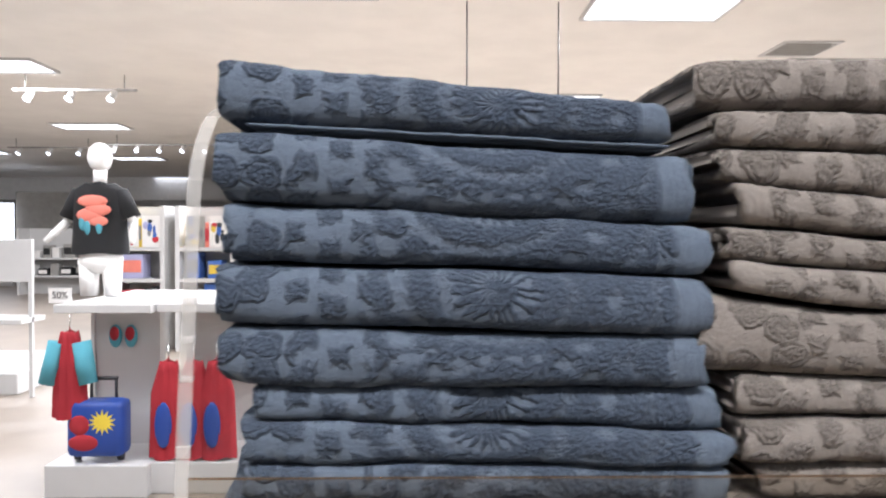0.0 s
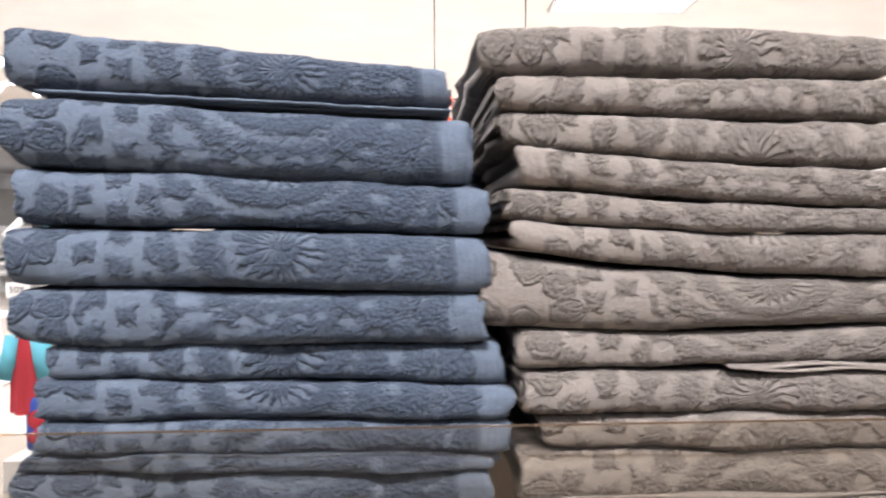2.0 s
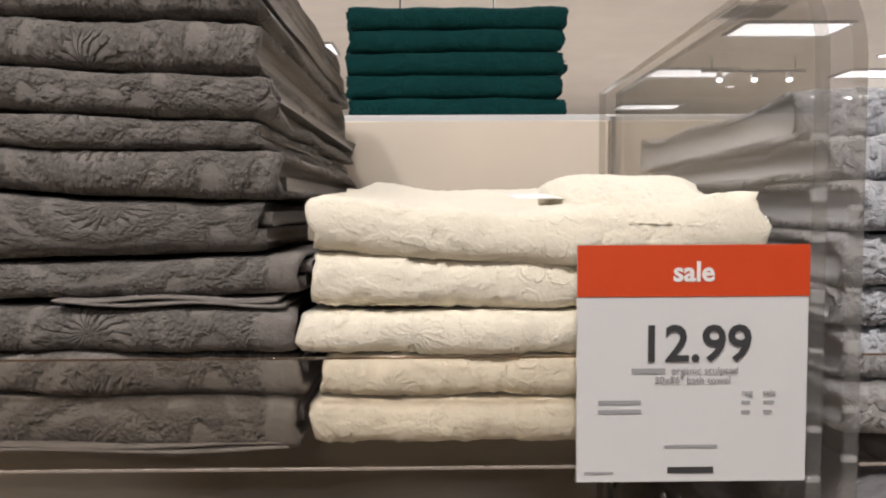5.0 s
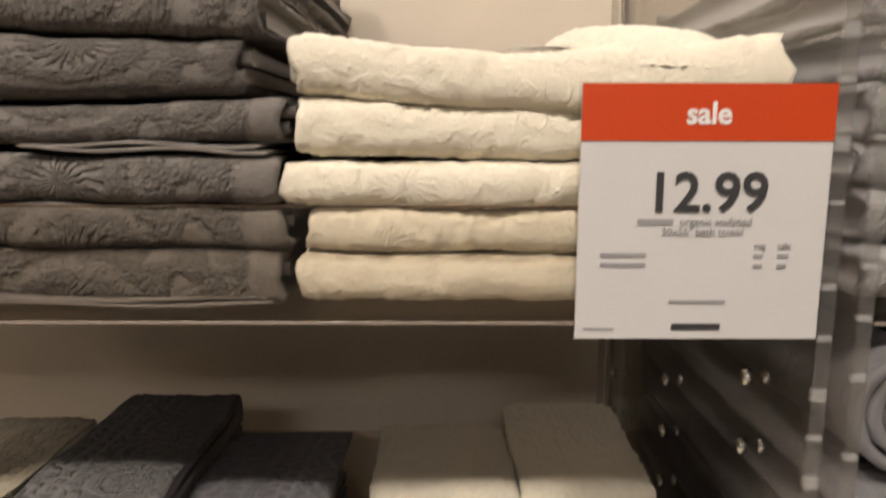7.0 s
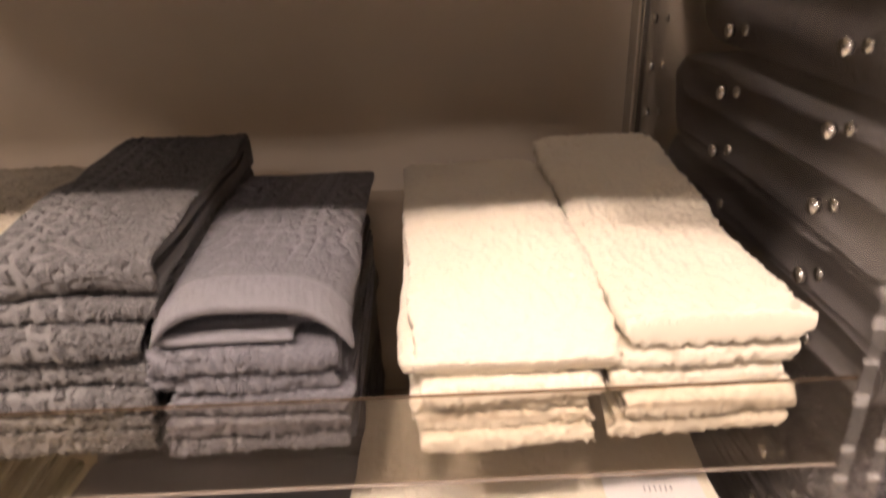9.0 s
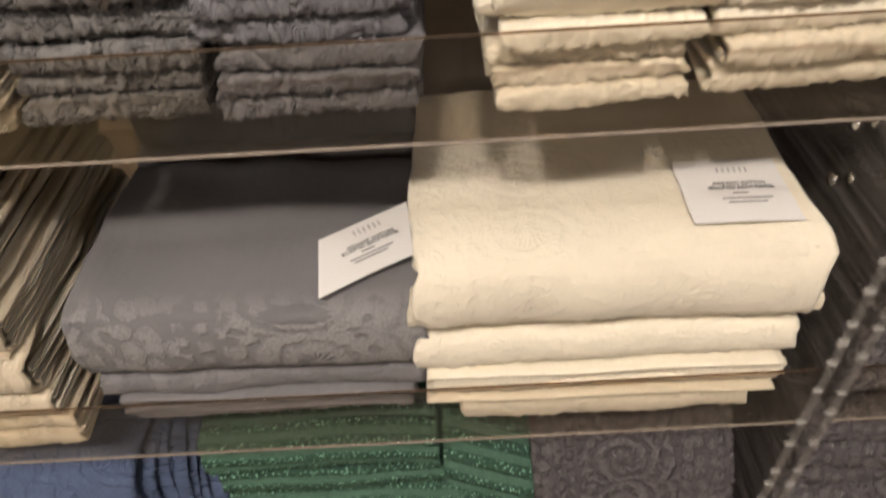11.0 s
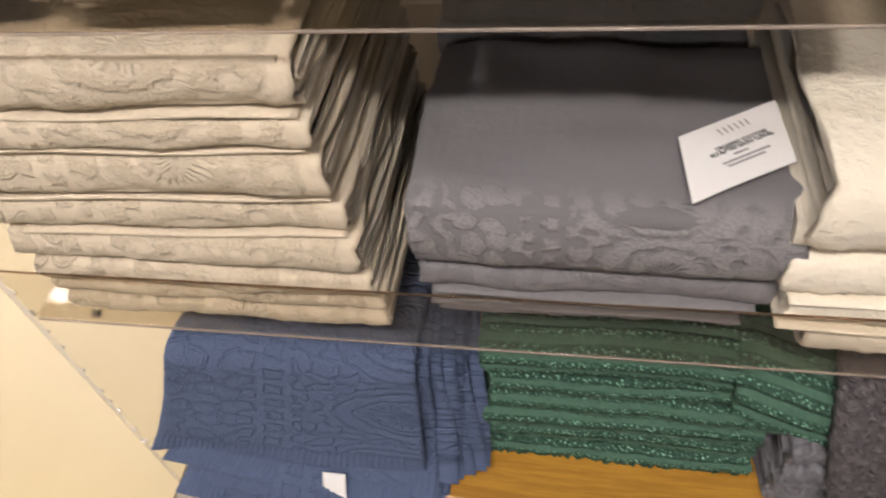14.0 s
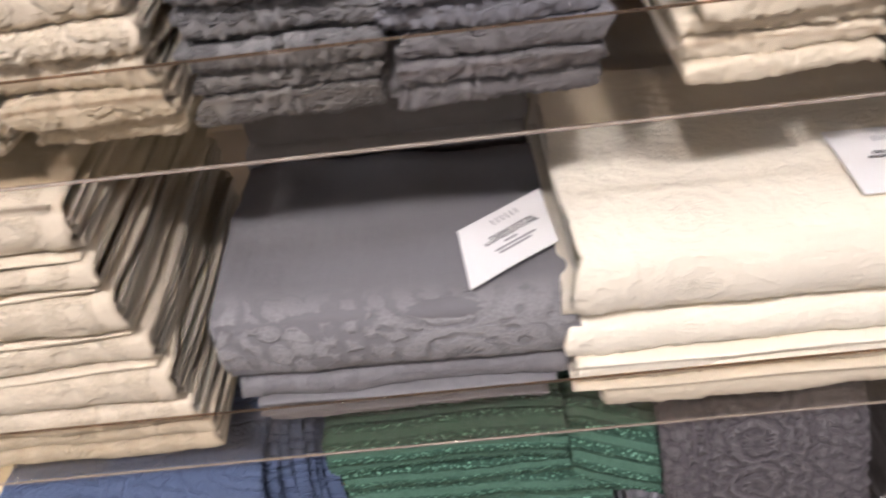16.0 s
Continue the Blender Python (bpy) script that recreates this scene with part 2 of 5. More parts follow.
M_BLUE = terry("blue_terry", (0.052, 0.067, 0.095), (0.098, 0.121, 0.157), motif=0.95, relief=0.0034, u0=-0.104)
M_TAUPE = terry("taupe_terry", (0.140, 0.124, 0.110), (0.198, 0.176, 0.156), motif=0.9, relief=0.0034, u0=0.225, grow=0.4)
M_WHITE = terry("ivory_terry", (0.80, 0.735, 0.595), (0.775, 0.705, 0.56), motif=0.16, relief=0.0020, u0=0.50, size=0.62, shade=0.18, crisp=1.6)
M_SMOOTH = terry("grey_velour", (0.150, 0.143, 0.147), (0.205, 0.196, 0.199), motif=0.30, relief=0.0026, size=0.9)
M_BORDER = terry("grey_velour_bordered", (0.29, 0.28, 0.28), (0.165, 0.158, 0.161), motif=0.95, relief=0.0013, size=0.75, border=True, u0=0.30, rep_v=0.09)
M_CREAM = terry("sand_terry", (0.575, 0.485, 0.345), (0.630, 0.540, 0.400), motif=0.6, relief=0.0026, u0=-0.11, grow=0.3)
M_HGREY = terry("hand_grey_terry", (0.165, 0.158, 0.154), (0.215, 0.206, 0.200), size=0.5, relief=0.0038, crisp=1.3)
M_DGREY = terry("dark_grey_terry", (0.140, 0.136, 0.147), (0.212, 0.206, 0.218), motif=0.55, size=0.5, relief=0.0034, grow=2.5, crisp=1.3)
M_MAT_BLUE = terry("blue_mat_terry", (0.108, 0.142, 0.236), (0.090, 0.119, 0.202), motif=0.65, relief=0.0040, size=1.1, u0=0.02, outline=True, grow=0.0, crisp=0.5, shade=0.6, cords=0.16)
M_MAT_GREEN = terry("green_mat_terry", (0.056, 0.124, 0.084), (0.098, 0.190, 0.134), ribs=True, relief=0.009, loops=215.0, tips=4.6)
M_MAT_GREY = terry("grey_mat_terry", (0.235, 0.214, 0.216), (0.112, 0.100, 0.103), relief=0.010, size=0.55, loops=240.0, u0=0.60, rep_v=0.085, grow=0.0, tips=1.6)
M_TEAL = terry("teal_terry", (0.0035, 0.033, 0.032), (0.005, 0.043, 0.041), motif=0.3)
M_LGREY = terry("pale_grey_terry", (0.46, 0.46, 0.48), (0.56, 0.56, 0.58), motif=0.4, size=0.4, relief=0.006)
M_ACRYLIC = acrylic("clear_acrylic", (0.96, 0.955, 0.94), gloss=0.6)
M_CLEARLIP = acrylic("clear_lip", (0.91, 0.89, 0.855), gloss=0.7, haze=0.0)
M_LIP = acrylic("smoked_acrylic", (0.90, 0.87, 0.83))
M_EDGE = acrylic("acrylic_edge", (0.72, 0.69, 0.65), gloss=2.0, haze=0.08)
# lit copy of the acrylic edge: the end panel's edge glow as pale haze
M_ENDEDGE = acrylic("end_edge_glow", (0.80, 0.78, 0.75), gloss=2.0, haze=0.32)
# brown haze in the colour stands in for dim reflections in the second divider
M_REFLHAZE = acrylic("reflection_haze_acrylic", (0.90, 0.885, 0.87), gloss=1.0, haze=0.12, body=(0.34, 0.30, 0.27))
M_RIM = acrylic("polished_rim", (0.70, 0.62, 0.55), gloss=1.5, haze=0.30, body=(0.66, 0.58, 0.50))
M_RIMDARK = acrylic("dark_rim", (0.52, 0.40, 0.29), gloss=1.2, haze=0.10, body=(0.45, 0.34, 0.23))
# pale body for the drawn edge glints; the sign's clip shares it
M_FROSTGLINT = acrylic("frosted_glint", (0.9, 0.9, 0.9), gloss=3.0, haze=0.22, body=(0.9, 0.88, 0.85))
M_CHROME = plain("chrome_peg", (0.75, 0.74, 0.72), 0.18, 1.0, 0.03)
M_BACK = plain("beige_laminate", (0.66, 0.575, 0.465), 0.45, vary=0.05, scale=3.0)
M_WOOD = wood("oak_laminate", (0.31, 0.145, 0.016), (0.45, 0.235, 0.030))
M_CEIL = plain("ceiling_tile_white", (0.86, 0.83, 0.78), 0.9, vary=0.03, scale=2.0)
M_FLOOR = plain("floor_vinyl", (0.29, 0.25, 0.21), 0.42, vary=0.08, scale=1.5)
M_AISLE = plain("aisle_tile", (0.52, 0.42, 0.24), 0.38, vary=0.05, scale=2.0)
M_WALL = plain("store_wall", (0.72, 0.70, 0.67), 0.8, vary=0.04)
M_WHITEFIX = plain("white_fixture", (0.57, 0.565, 0.555), 0.4, vary=0.02)
M_DIFF = glow("lamp_diffuser", (1.0, 0.97, 0.92), 2.6)
M_SPOT = glow("spot_face", (1.0, 0.97, 0.92), 6.0)
M_RED = plain("sign_red", (0.55, 0.055, 0.008), 0.4, vary=0.02)
M_CARD = plain("card_white", (0.76, 0.74, 0.71), 0.5, vary=0.02)
M_INK = plain("ink_grey", (0.035, 0.033, 0.035), 0.6, vary=0.02)
M_SIGN = plain("sign_paper", (0.60, 0.58, 0.56), 0.5, vary=0.03)
M_PRINT = plain("print_grey", (0.30, 0.29, 0.29), 0.6, vary=0.02)
M_DARKMETAL = plain("dark_metal", (0.05, 0.05, 0.052), 0.4, 0.6)
M_GREYWALL = plain("grey_panel", (0.30, 0.29, 0.27), 0.7)
M_SKIN = plain("mannequin_white", (0.85, 0.84, 0.82), 0.35, vary=0.01)
M_BLACK = plain("black_cotton", (0.012, 0.012, 0.013), 0.9, bump=0.001)
M_REDCLOTH = plain("red_cloth", (0.36, 0.02, 0.03), 0.85)
M_BLUECLOTH = plain("cyan_cloth", (0.10, 0.34, 0.42), 0.85)
M_NAVY = plain("suitcase_blue", (0.02, 0.06, 0.30), 0.5)
M_YELLOW = plain("print_yellow", (0.80, 0.62, 0.05), 0.6)
M_PINK = plain("print_coral", (0.75, 0.22, 0.16), 0.7)
M_COLOURS = [plain("goods_%s" % n, c, 0.7) for n, c in (("blue", (0.05, 0.12, 0.4)), ("red", (0.5, 0.03, 0.04)), ("grey", (0.2, 0.2, 0.2)), ("yellow", (0.7, 0.5, 0.05)), ("black", (0.03, 0.03, 0.03)), ("lilac", (0.4, 0.4, 0.6)))]

# ---- builders ----


def thing(name, label, category, at=(0, 0, 0), group="", kind=""):
    ob = new(name)
    ob.location = at
    ob.empty_display_size = 0.05
    return tagged(ob, label, category, group, kind)


def part(name, bm, material, parent=None, label="", flat=False, local=False):
    up = parent
    while up is not None and not local:
        bmesh.ops.translate(bm, vec=-up.matrix_basis.translation, verts=bm.verts[:])
        up = up.parent
    me = bpy.data.meshes.new(name)
    bm.to_mesh(me)
    bm.free()
    for mm in (material if isinstance(material, (list, tuple)) else [material]):
        me.materials.append(mm)
    if not flat:
        for p in me.polygons:
            p.use_smooth = True
    ob = new(name, me)
    if parent is not None:
        ob.parent = parent
    if label:
        ob["label"] = label
    return ob


def box(bm, x0, x1, y0, y1, z0, z1, bevel=0.0, m=None):
    r = bmesh.ops.create_cube(bm, size=1.0)
    vs = r["verts"]
    for v in vs:
        v.co = Vector((x0 + (v.co.x + 0.5) * (x1 - x0), y0 + (v.co.y + 0.5) * (y1 - y0), z0 + (v.co.z + 0.5) * (z1 - z0)))
        if m is not None:
            v.co = m @ v.co
    if bevel:
        bmesh.ops.bevel(bm, geom=list({e for v in vs for e in v.link_edges}), offset=bevel, segments=2, affect="EDGES", profile=0.5)
    return bm


def tube(bm, a, b, r, n=10, r2=None):
    a, b = Vector(a), Vector(b)
    rr = bmesh.ops.create_cone(bm, cap_ends=True, segments=n, radius1=r, radius2=r if r2 is None else r2, depth=(b - a).length)
    m = Matrix.Translation((a + b) / 2) @ (b - a).to_track_quat("Z", "Y").to_matrix().to_4x4()
    for v in rr["verts"]:
        v.co = m @ v.co
    return bm


def solid(name, x0, x1, y0, y1, z0, z1, material, label="", category="", kind="structure", bevel=0.0):
    ob = part(name, box(bmesh.new(), x0, x1, y0, y1, z0, z1, bevel), material, flat=True)
    return tagged(ob, label, category, kind=kind)


def lerp3(v, u):
    """Smooth curve through left, middle and right values."""
    a, b, c = v
    return a * (2 * u - 1) * (u - 1) + b * 4 * u * (1 - u) + c * u * (2 * u - 1)


def tri(v):
    return v if len(v) == 3 else (v[0], (v[0] + v[1]) / 2, v[1])


def grid_mesh(bm, rows, closed, uvs, hems):
    """Quads between rows of points; rows are rings when closed."""
    lay = bm.loops.layers.uv.new("cloth") if "cloth" not in bm.loops.layers.uv else bm.loops.layers.uv["cloth"]
    ll = bm.verts.layers.float.new("along") if "along" not in bm.verts.layers.float else bm.verts.layers.float["along"]
    hl = bm.verts.layers.float.new("hem") if "hem" not in bm.verts.layers.float else bm.verts.layers.float["hem"]
    ll = bm.verts.layers.float["along"]
    vr = []
    for i, (row, hem) in enumerate(zip(rows, hems)):
        r = []
        for co in row:
            v = bm.verts.new(co)
            v[hl] = hem
            v[ll] = i / (len(rows) - 1)
            r.append(v)
        vr.append(r)
    n = len(rows[0])
    for i in range(len(rows) - 1):
        for j in range(n if closed else n - 1):
            k = (j + 1) % n
            f = bm.faces.new((vr[i][j], vr[i + 1][j], vr[i + 1][k], vr[i][k]))
            f.smooth = True
            for lp, (a, b) in zip(f.loops, ((i, j), (i + 1, j), (i + 1, j + 1), (i, j + 1))):
                lp[lay].uv = uvs(a, b)
    return vr


def ring_of(y0, y1, zb, zt, inset=0.0, round_back=0.5, top_wave=None, nf=9, nt_=9):
    """A flat loop in the yz plane: full round fold at the front, flat top, rounder back."""
    y0, y1, zb, zt = y0 + inset, y1 - inset, zb + inset, zt - inset
    h = max(zt - zb, 0.002)
    r = h / 2
    rb = r * round_back
    pts = []
    for i in range(nf):
        a = math.pi / 2 + math.pi * (1 - i / (nf - 1))
        ex = 0.78
        ca, sa = math.cos(a), math.sin(a)
        pts.append((y0 + r + r * math.copysign(abs(ca) ** ex, ca), (zb + zt) / 2 + r * math.copysign(abs(sa) ** ex, sa)))
    for i in range(1, nt_):
        u = i / nt_
        pts.append((y0 + r + (y1 - rb - y0 - r) * u, zt))
    for i in range(4):
        a = math.pi / 2 - math.pi * i / 3
        pts.append((y1 - rb + rb * math.cos(a), (zb + zt) / 2 + r * math.sin(a)))
    for i in range(1, 6):
        u = i / 6
        pts.append((y1 - rb + (y0 + r - y1 + rb) * u, zb))
    return pts


def folded(name, label, category, x, y, zb, zt, material, seed, group="", hem_right=0.022, hem_left=0.0, nx=64, plies=2, skew=0.0, fuzz=0.0011, wrap=0.0055, lift_back=0.0, lumps=0.0):
    """A folded towel: one outer fold wound round inner layers, which show at its ends."""
    rnd = random.Random(seed)
    zb, zt = tri(zb), tri(zt)
    base = Vector(((x[0] + x[1]) / 2, y[0], min(zb)))
    root = thing(name, label, category, base, group)
    off = Vector((rnd.uniform(0, 90), rnd.uniform(0, 90), rnd.uniform(0, 90)))
    width = x[1] - x[0]

    def rows_for(inset, xa, xb, n, amount, sign):
        rows = []
        for i in range(n + 1):
            u = i / n
            px = xa + (xb - xa) * u
            gu = (px - x[0]) / width
            edge = min(px - x[0], x[1] - px)
            pinch = 0.0016 * max(0.0, 1 - edge / 0.010) ** 2
            f = 0.006 * noise.noise(Vector((px * 9, seed * 1.7, 0)) + off)
            ring = ring_of(y[0] + f, y[1], lerp3(zb, gu) + pinch, lerp3(zt, gu) - pinch, inset)
            row = []
            for (py, pz) in ring:
                q = Vector((px, py, pz))
                w = noise.noise(q * 17 + off) * 0.0034 + noise.noise(q * 55 + off) * 0.0009 + noise.noise(q * 290 + off) * fuzz
                d = Vector((0, 0, 1 if pz > (lerp3(zb, gu) + lerp3(zt, gu)) / 2 else -1)) * 0.6 + Vector((0, -1 if py < y[0] + 0.03 else 0, 0))
                back = max(0.0, (py - y[0])) / (y[1] - y[0])
                q = q + d * w * amount
                side = max(0.0, 1 - edge / 0.035)
                q.x += side * (0.0075 * noise.noise(Vector((py * 19, pz * 70, seed * 1.3)) + off) + 0.0025 * noise.noise(Vector((py * 70, pz * 150, seed)) + off))
                q.z += side * 0.004 * noise.noise(Vector((py * 24, px * 20, seed * 2.1)) + off) * min(1.0, max(0.0, (py - y[0]) / 0.05))
                q.x += skew * (py - y[0]) + 0.0012 * noise.noise(q * 60 + off) * (1 if edge < 0.003 else 0)
                q.z += lift_back * back * back
                if lumps and pz > (lerp3(zb, gu) + lerp3(zt, gu)) / 2:
                    q.z += lumps * noise.noise(Vector((px * 14, py * 14, 3.3)) + off)
                row.append(q - base)
            rows.append(row)
        return rows

    bm = bmesh.new()
    outer = rows_for(0.0, x[0], x[1], nx, 1.0, 1)
    inner = rows_for(wrap, x[0], x[1], 4, 0.3, 1)
    arc = [0.0]
    for a, b in zip(outer[0], outer[0][1:]):
        arc.append(arc[-1] + (b - a).length)
    arc.append(arc[-1] + 0.002)
    us = [x[0] + width * i / nx for i in range(nx + 1)]
    hems = [1.0 if (hem_right and u > x[1] - hem_right) or (hem_left and u < x[0] + hem_left) else 0.0 for u in us]
    vo = grid_mesh(bm, outer, True, lambda i, j: (us[i], arc[j]), hems)
    vi = grid_mesh(bm, inner, True, lambda i, j: (us[0] + width * i / 4, arc[j]), [1.0] * 5)
    for f in list(bm.faces)[nx * len(outer[0]):]:
        f.normal_flip()
    lay = bm.loops.layers.uv["cloth"]
    n = len(outer[0])
    for a, b, flip in ((vo[0], vi[0], False), (vo[-1], vi[-1], True)):
        for j in range(n):
            k = (j + 1) % n
            vs = (a[j], a[k], b[k], b[j])
            f = bm.faces.new(tuple(reversed(vs)) if flip else vs)
            f.smooth = True
            for lp in f.loops:
                lp[lay].uv = (lp.vert.co.x + lp.vert.co.y, lp.vert.co.z)
    part("outer_fold", bm, material, root, local=True)
    for k in range(plies):
        bm = bmesh.new()
        a0, a1 = (k + 0.06) / plies, (k + 0.94) / plies
        ia, ib = rnd.uniform(-0.005, 0.010), rnd.uniform(-0.005, 0.010)
        fy = y[0] + wrap + rnd.uniform(0.001, 0.006)
        rows = []
        m = 10
        for i in range(m + 1):
            px = x[0] + ia + (width - ia - ib) * i / m
            gu = min(1, max(0, (px - x[0]) / width))
            b0, t0 = lerp3(zb, gu) + wrap * 0.95, lerp3(zt, gu) - wrap * 0.95
            ring = ring_of(fy, y[1] - wrap - 0.004, b0 + (t0 - b0) * a0, b0 + (t0 - b0) * a1, 0.0, nf=7, nt_=5)
            out = (1 if i == m else -1 if i == 0 else 0) * 0.006
            rows.append([Vector((px + skew * (py - y[0]) + out * noise.noise(Vector((py * 26, k * 3.7, seed))), py, pz + lift_back * (max(0, py - y[0]) / (y[1] - y[0])) ** 2)) + Vector((0, 0, 0.0010 * noise.noise(Vector((px * 40, py * 40, seed + k))))) - base for py, pz in ring])
        vv = grid_mesh(bm, rows, True, lambda i, j: (rows[min(i, m)][0].x, j * 0.01), [1.0] * (m + 1))
        bm.faces.new(list(reversed(vv[0])))
        bm.faces.new(vv[-1])
        part("inner_fold", bm, material, root, local=True)
    return root


def ribbon(bm, path, x0, x1, thick, seed, nx=40, ns=48, amp=0.0025, fuzz=0.001, hem=0.0, taper=None, skew=None):
    """A cloth sheet of some thickness that follows a path of (y, z), smooth, across x0..x1."""
    off = Vector((seed * 3.1, seed * 1.7, seed * 0.9))
    P = [Vector((p[0], p[1])) for p in path]

    def at(s):
        t = s * (len(P) - 1)
        i = min(int(t), len(P) - 2)
        f = t - i
        p0, p1, p2, p3 = P[max(i - 1, 0)], P[i], P[i + 1], P[min(i + 2, len(P) - 1)]
        return 0.5 * ((2 * p1) + (p2 - p0) * f + (2 * p0 - 5 * p1 + 4 * p2 - p3) * f * f + (3 * p1 - p0 - 3 * p2 + p3) * f ** 3)
    line = [at(i / ns) for i in range(ns + 1)]
    L = [0.0]
    for a, b in zip(line, line[1:]):
        L.append(L[-1] + (b - a).length)
    rows = []
    for i, p in enumerate(line):
        d = (line[min(i + 1, ns)] - line[max(i - 1, 0)]).normalized()
        nrm = Vector((-d.y, d.x))
        s = i / ns
        a, b = (x0, x1) if taper is None else taper(s, L[i] / L[-1])
        sk = (skew(s) if skew else 0.0) + (0.0032 * noise.noise(Vector((s * 5, seed * 2.3, 0))) + fuzz * 0.5 * noise.noise(Vector((s * 60, seed * 1.1, 4)))) * (1 if thick > 0.004 else 0)
        row, back = [], []
        for j in range(nx + 1):
            px = a + (b - a) * j / nx + sk
            q = Vector((px, p.x, p.y))
            w = amp * noise.noise(q * 14 + off) + fuzz * noise.noise(q * 260 + off)
            e = min(j, nx - j) / nx * (b - a)
            th = thick * (1 - 0.5 * max(0, 1 - e / (thick * 0.8)) ** 2)
            ei = min(i, ns - i)
            th *= 1 if ei > 1 else (0.85 if ei else 0.5)
            row.append(q + Vector((0, nrm.x, nrm.y)) * (w + th / 2))
            back.append(q + Vector((0, nrm.x, nrm.y)) * (w * 0.6 - th / 2))
        rows.append(row + list(reversed(back)))
    hs = [1.0 if L[i] > L[-1] - hem else 0.0 for i in range(ns + 1)]
    n = 2 * (nx + 1)
    vv = grid_mesh(bm, rows, True, lambda i, j: (x0 + (x1 - x0) * (j if j <= nx else n - 1 - j) / nx, L[min(i, ns)]), hs)
    for r, flip in ((vv[0], False), (vv[-1], True)):
        for j in range(nx):
            vs = (r[j], r[j + 1], r[n - 2 - j], r[n - 1 - j])
            f = bm.faces.new(tuple(reversed(vs)) if not flip else vs)
            f.smooth = True
    bmesh.ops.recalc_face_normals(bm, faces=bm.faces[:])
    return bm


def letters(text, size, material, parent, m, extrude=0.0002, align="CENTER", bold=0.0):
    c = bpy.data.curves.new("lettering", "FONT")
    c.body, c.size, c.extrude, c.align_x, c.align_y = text, size, extrude, align, "CENTER"
    c.resolution_u, c.offset = 3, bold
    tmp = bpy.data.objects.new("lettering", c)
    scene.collection.objects.link(tmp)
    me = bpy.data.meshes.new_from_object(tmp.evaluated_get(bpy.context.evaluated_depsgraph_get()))
    bpy.data.objects.remove(tmp)
    me.transform(m)
    me.materials.append(material)
    ob = new("lettering", me)
    ob.parent = parent
    return ob

# ---- the large structure ----
FRONT, BACK = 0.505, 1.05
XL, XR = -0.106, 0.856
Z1, Z2, Z3, ZD = 1.116, 0.808, 0.490, 0.168

solid("floor", -16, 16, -8, 30, -0.10, 0.0, M_FLOOR, "beige vinyl store floor, softly shiny", "floor")
solid("aisle", -1.2, -0.2, -1.0, 1.5, 0.0, 0.004, M_AISLE, "pale polished aisle tiles beside the display", "floor")
solid("ceiling", -16, 16, -8, 30, CEIL, CEIL + 0.1, M_CEIL, "off-white suspended store ceiling", "ceiling")
solid("wall_north", -16, 16, 28, 28.2, 0, CEIL, M_WALL, "plain pale store wall far off", "wall")
solid("wall_south", -16, 16, -8.2, -8, 0, CEIL, M_WALL, "plain pale store wall", "wall")
solid("wall_east", 16, 16.2, -8, 28, 0, CEIL, M_WALL, "plain pale store wall", "wall")
solid("wall_west", -16.2, -16, -8, 28, 0, CEIL, M_WALL, "plain pale store wall", "wall")


def ceiling_light(at):
    root = thing("ceiling_light", "square recessed fluorescent ceiling light, lit white", "ceiling light", (at[0], at[1], CEIL), "recessed ceiling lights")
    bm = bmesh.new()
    x, y = at
    for x0, x1, y0, y1 in ((-0.62, 0.62, -0.32, -0.29), (-0.62, 0.62, 0.29, 0.32), (-0.62, -0.59, -0.29, 0.29), (0.59, 0.62, -0.29, 0.29)):
        box(bm, x + x0, x + x1, y + y0, y + y1, CEIL - 0.03, CEIL)
    part("frame", bm, M_WHITEFIX, root, flat=True)
    part("diffuser", box(bmesh.new(), x - 0.59, x + 0.59, y - 0.29, y + 0.29, CEIL - 0.016, CEIL - 0.004), M_DIFF, root, flat=True)


for spot in LAMP_SPOTS:
    ceiling_light(spot)


LEAN_L = 0.046


def bay_panel(x, label, top=1.42, lean=0.0, faces=None):
    """An upright of clear acrylic with a rounded front top corner, chrome pegs and slots with drawn glints in its front
    edge.
    """
    root = thing("acrylic_divider", label, "divider", (x, FRONT, 0), "clear acrylic dividers")
    bm = bmesh.new()
    prof = [(FRONT, 0.0)]
    r = 0.07
    for i in range(9):
        a = math.pi - math.pi / 2 * i / 8
        prof.append((FRONT + r + r * math.cos(a), top - r + r * math.sin(a)))
    prof += [(BACK - 0.004, top), (BACK - 0.004, 0.0)]
    t = 0.0045
    L = [bm.verts.new((x - t - lean * (1.3 - b), a, b)) for a, b in prof]
    R = [bm.verts.new((x + t - lean * (1.3 - b), a, b)) for a, b in prof]
    bm.faces.new(L)
    bm.faces.new(list(reversed(R)))
    n = len(prof)
    for i in range(n):
        k = (i + 1) % n
        f = bm.faces.new((L[i], R[i], R[k], L[k]))
        f.material_index = 1
    bmesh.ops.recalc_face_normals(bm, faces=bm.faces[:])
    ob = part("sheet", bm, faces or [M_ACRYLIC, M_EDGE], root, flat=True)
    ob.visible_shadow = False
    return root


def peg(x, y, z, root):
    bm = bmesh.new()
    tube(bm, (x - 0.0095, y, z), (x - 0.0047, y, z), 0.0056, 12)
    tube(bm, (x + 0.0047, y, z), (x + 0.0080, y, z), 0.0048, 12)
    return part("peg", bm, M_CHROME, root, "small chrome shelf peg")


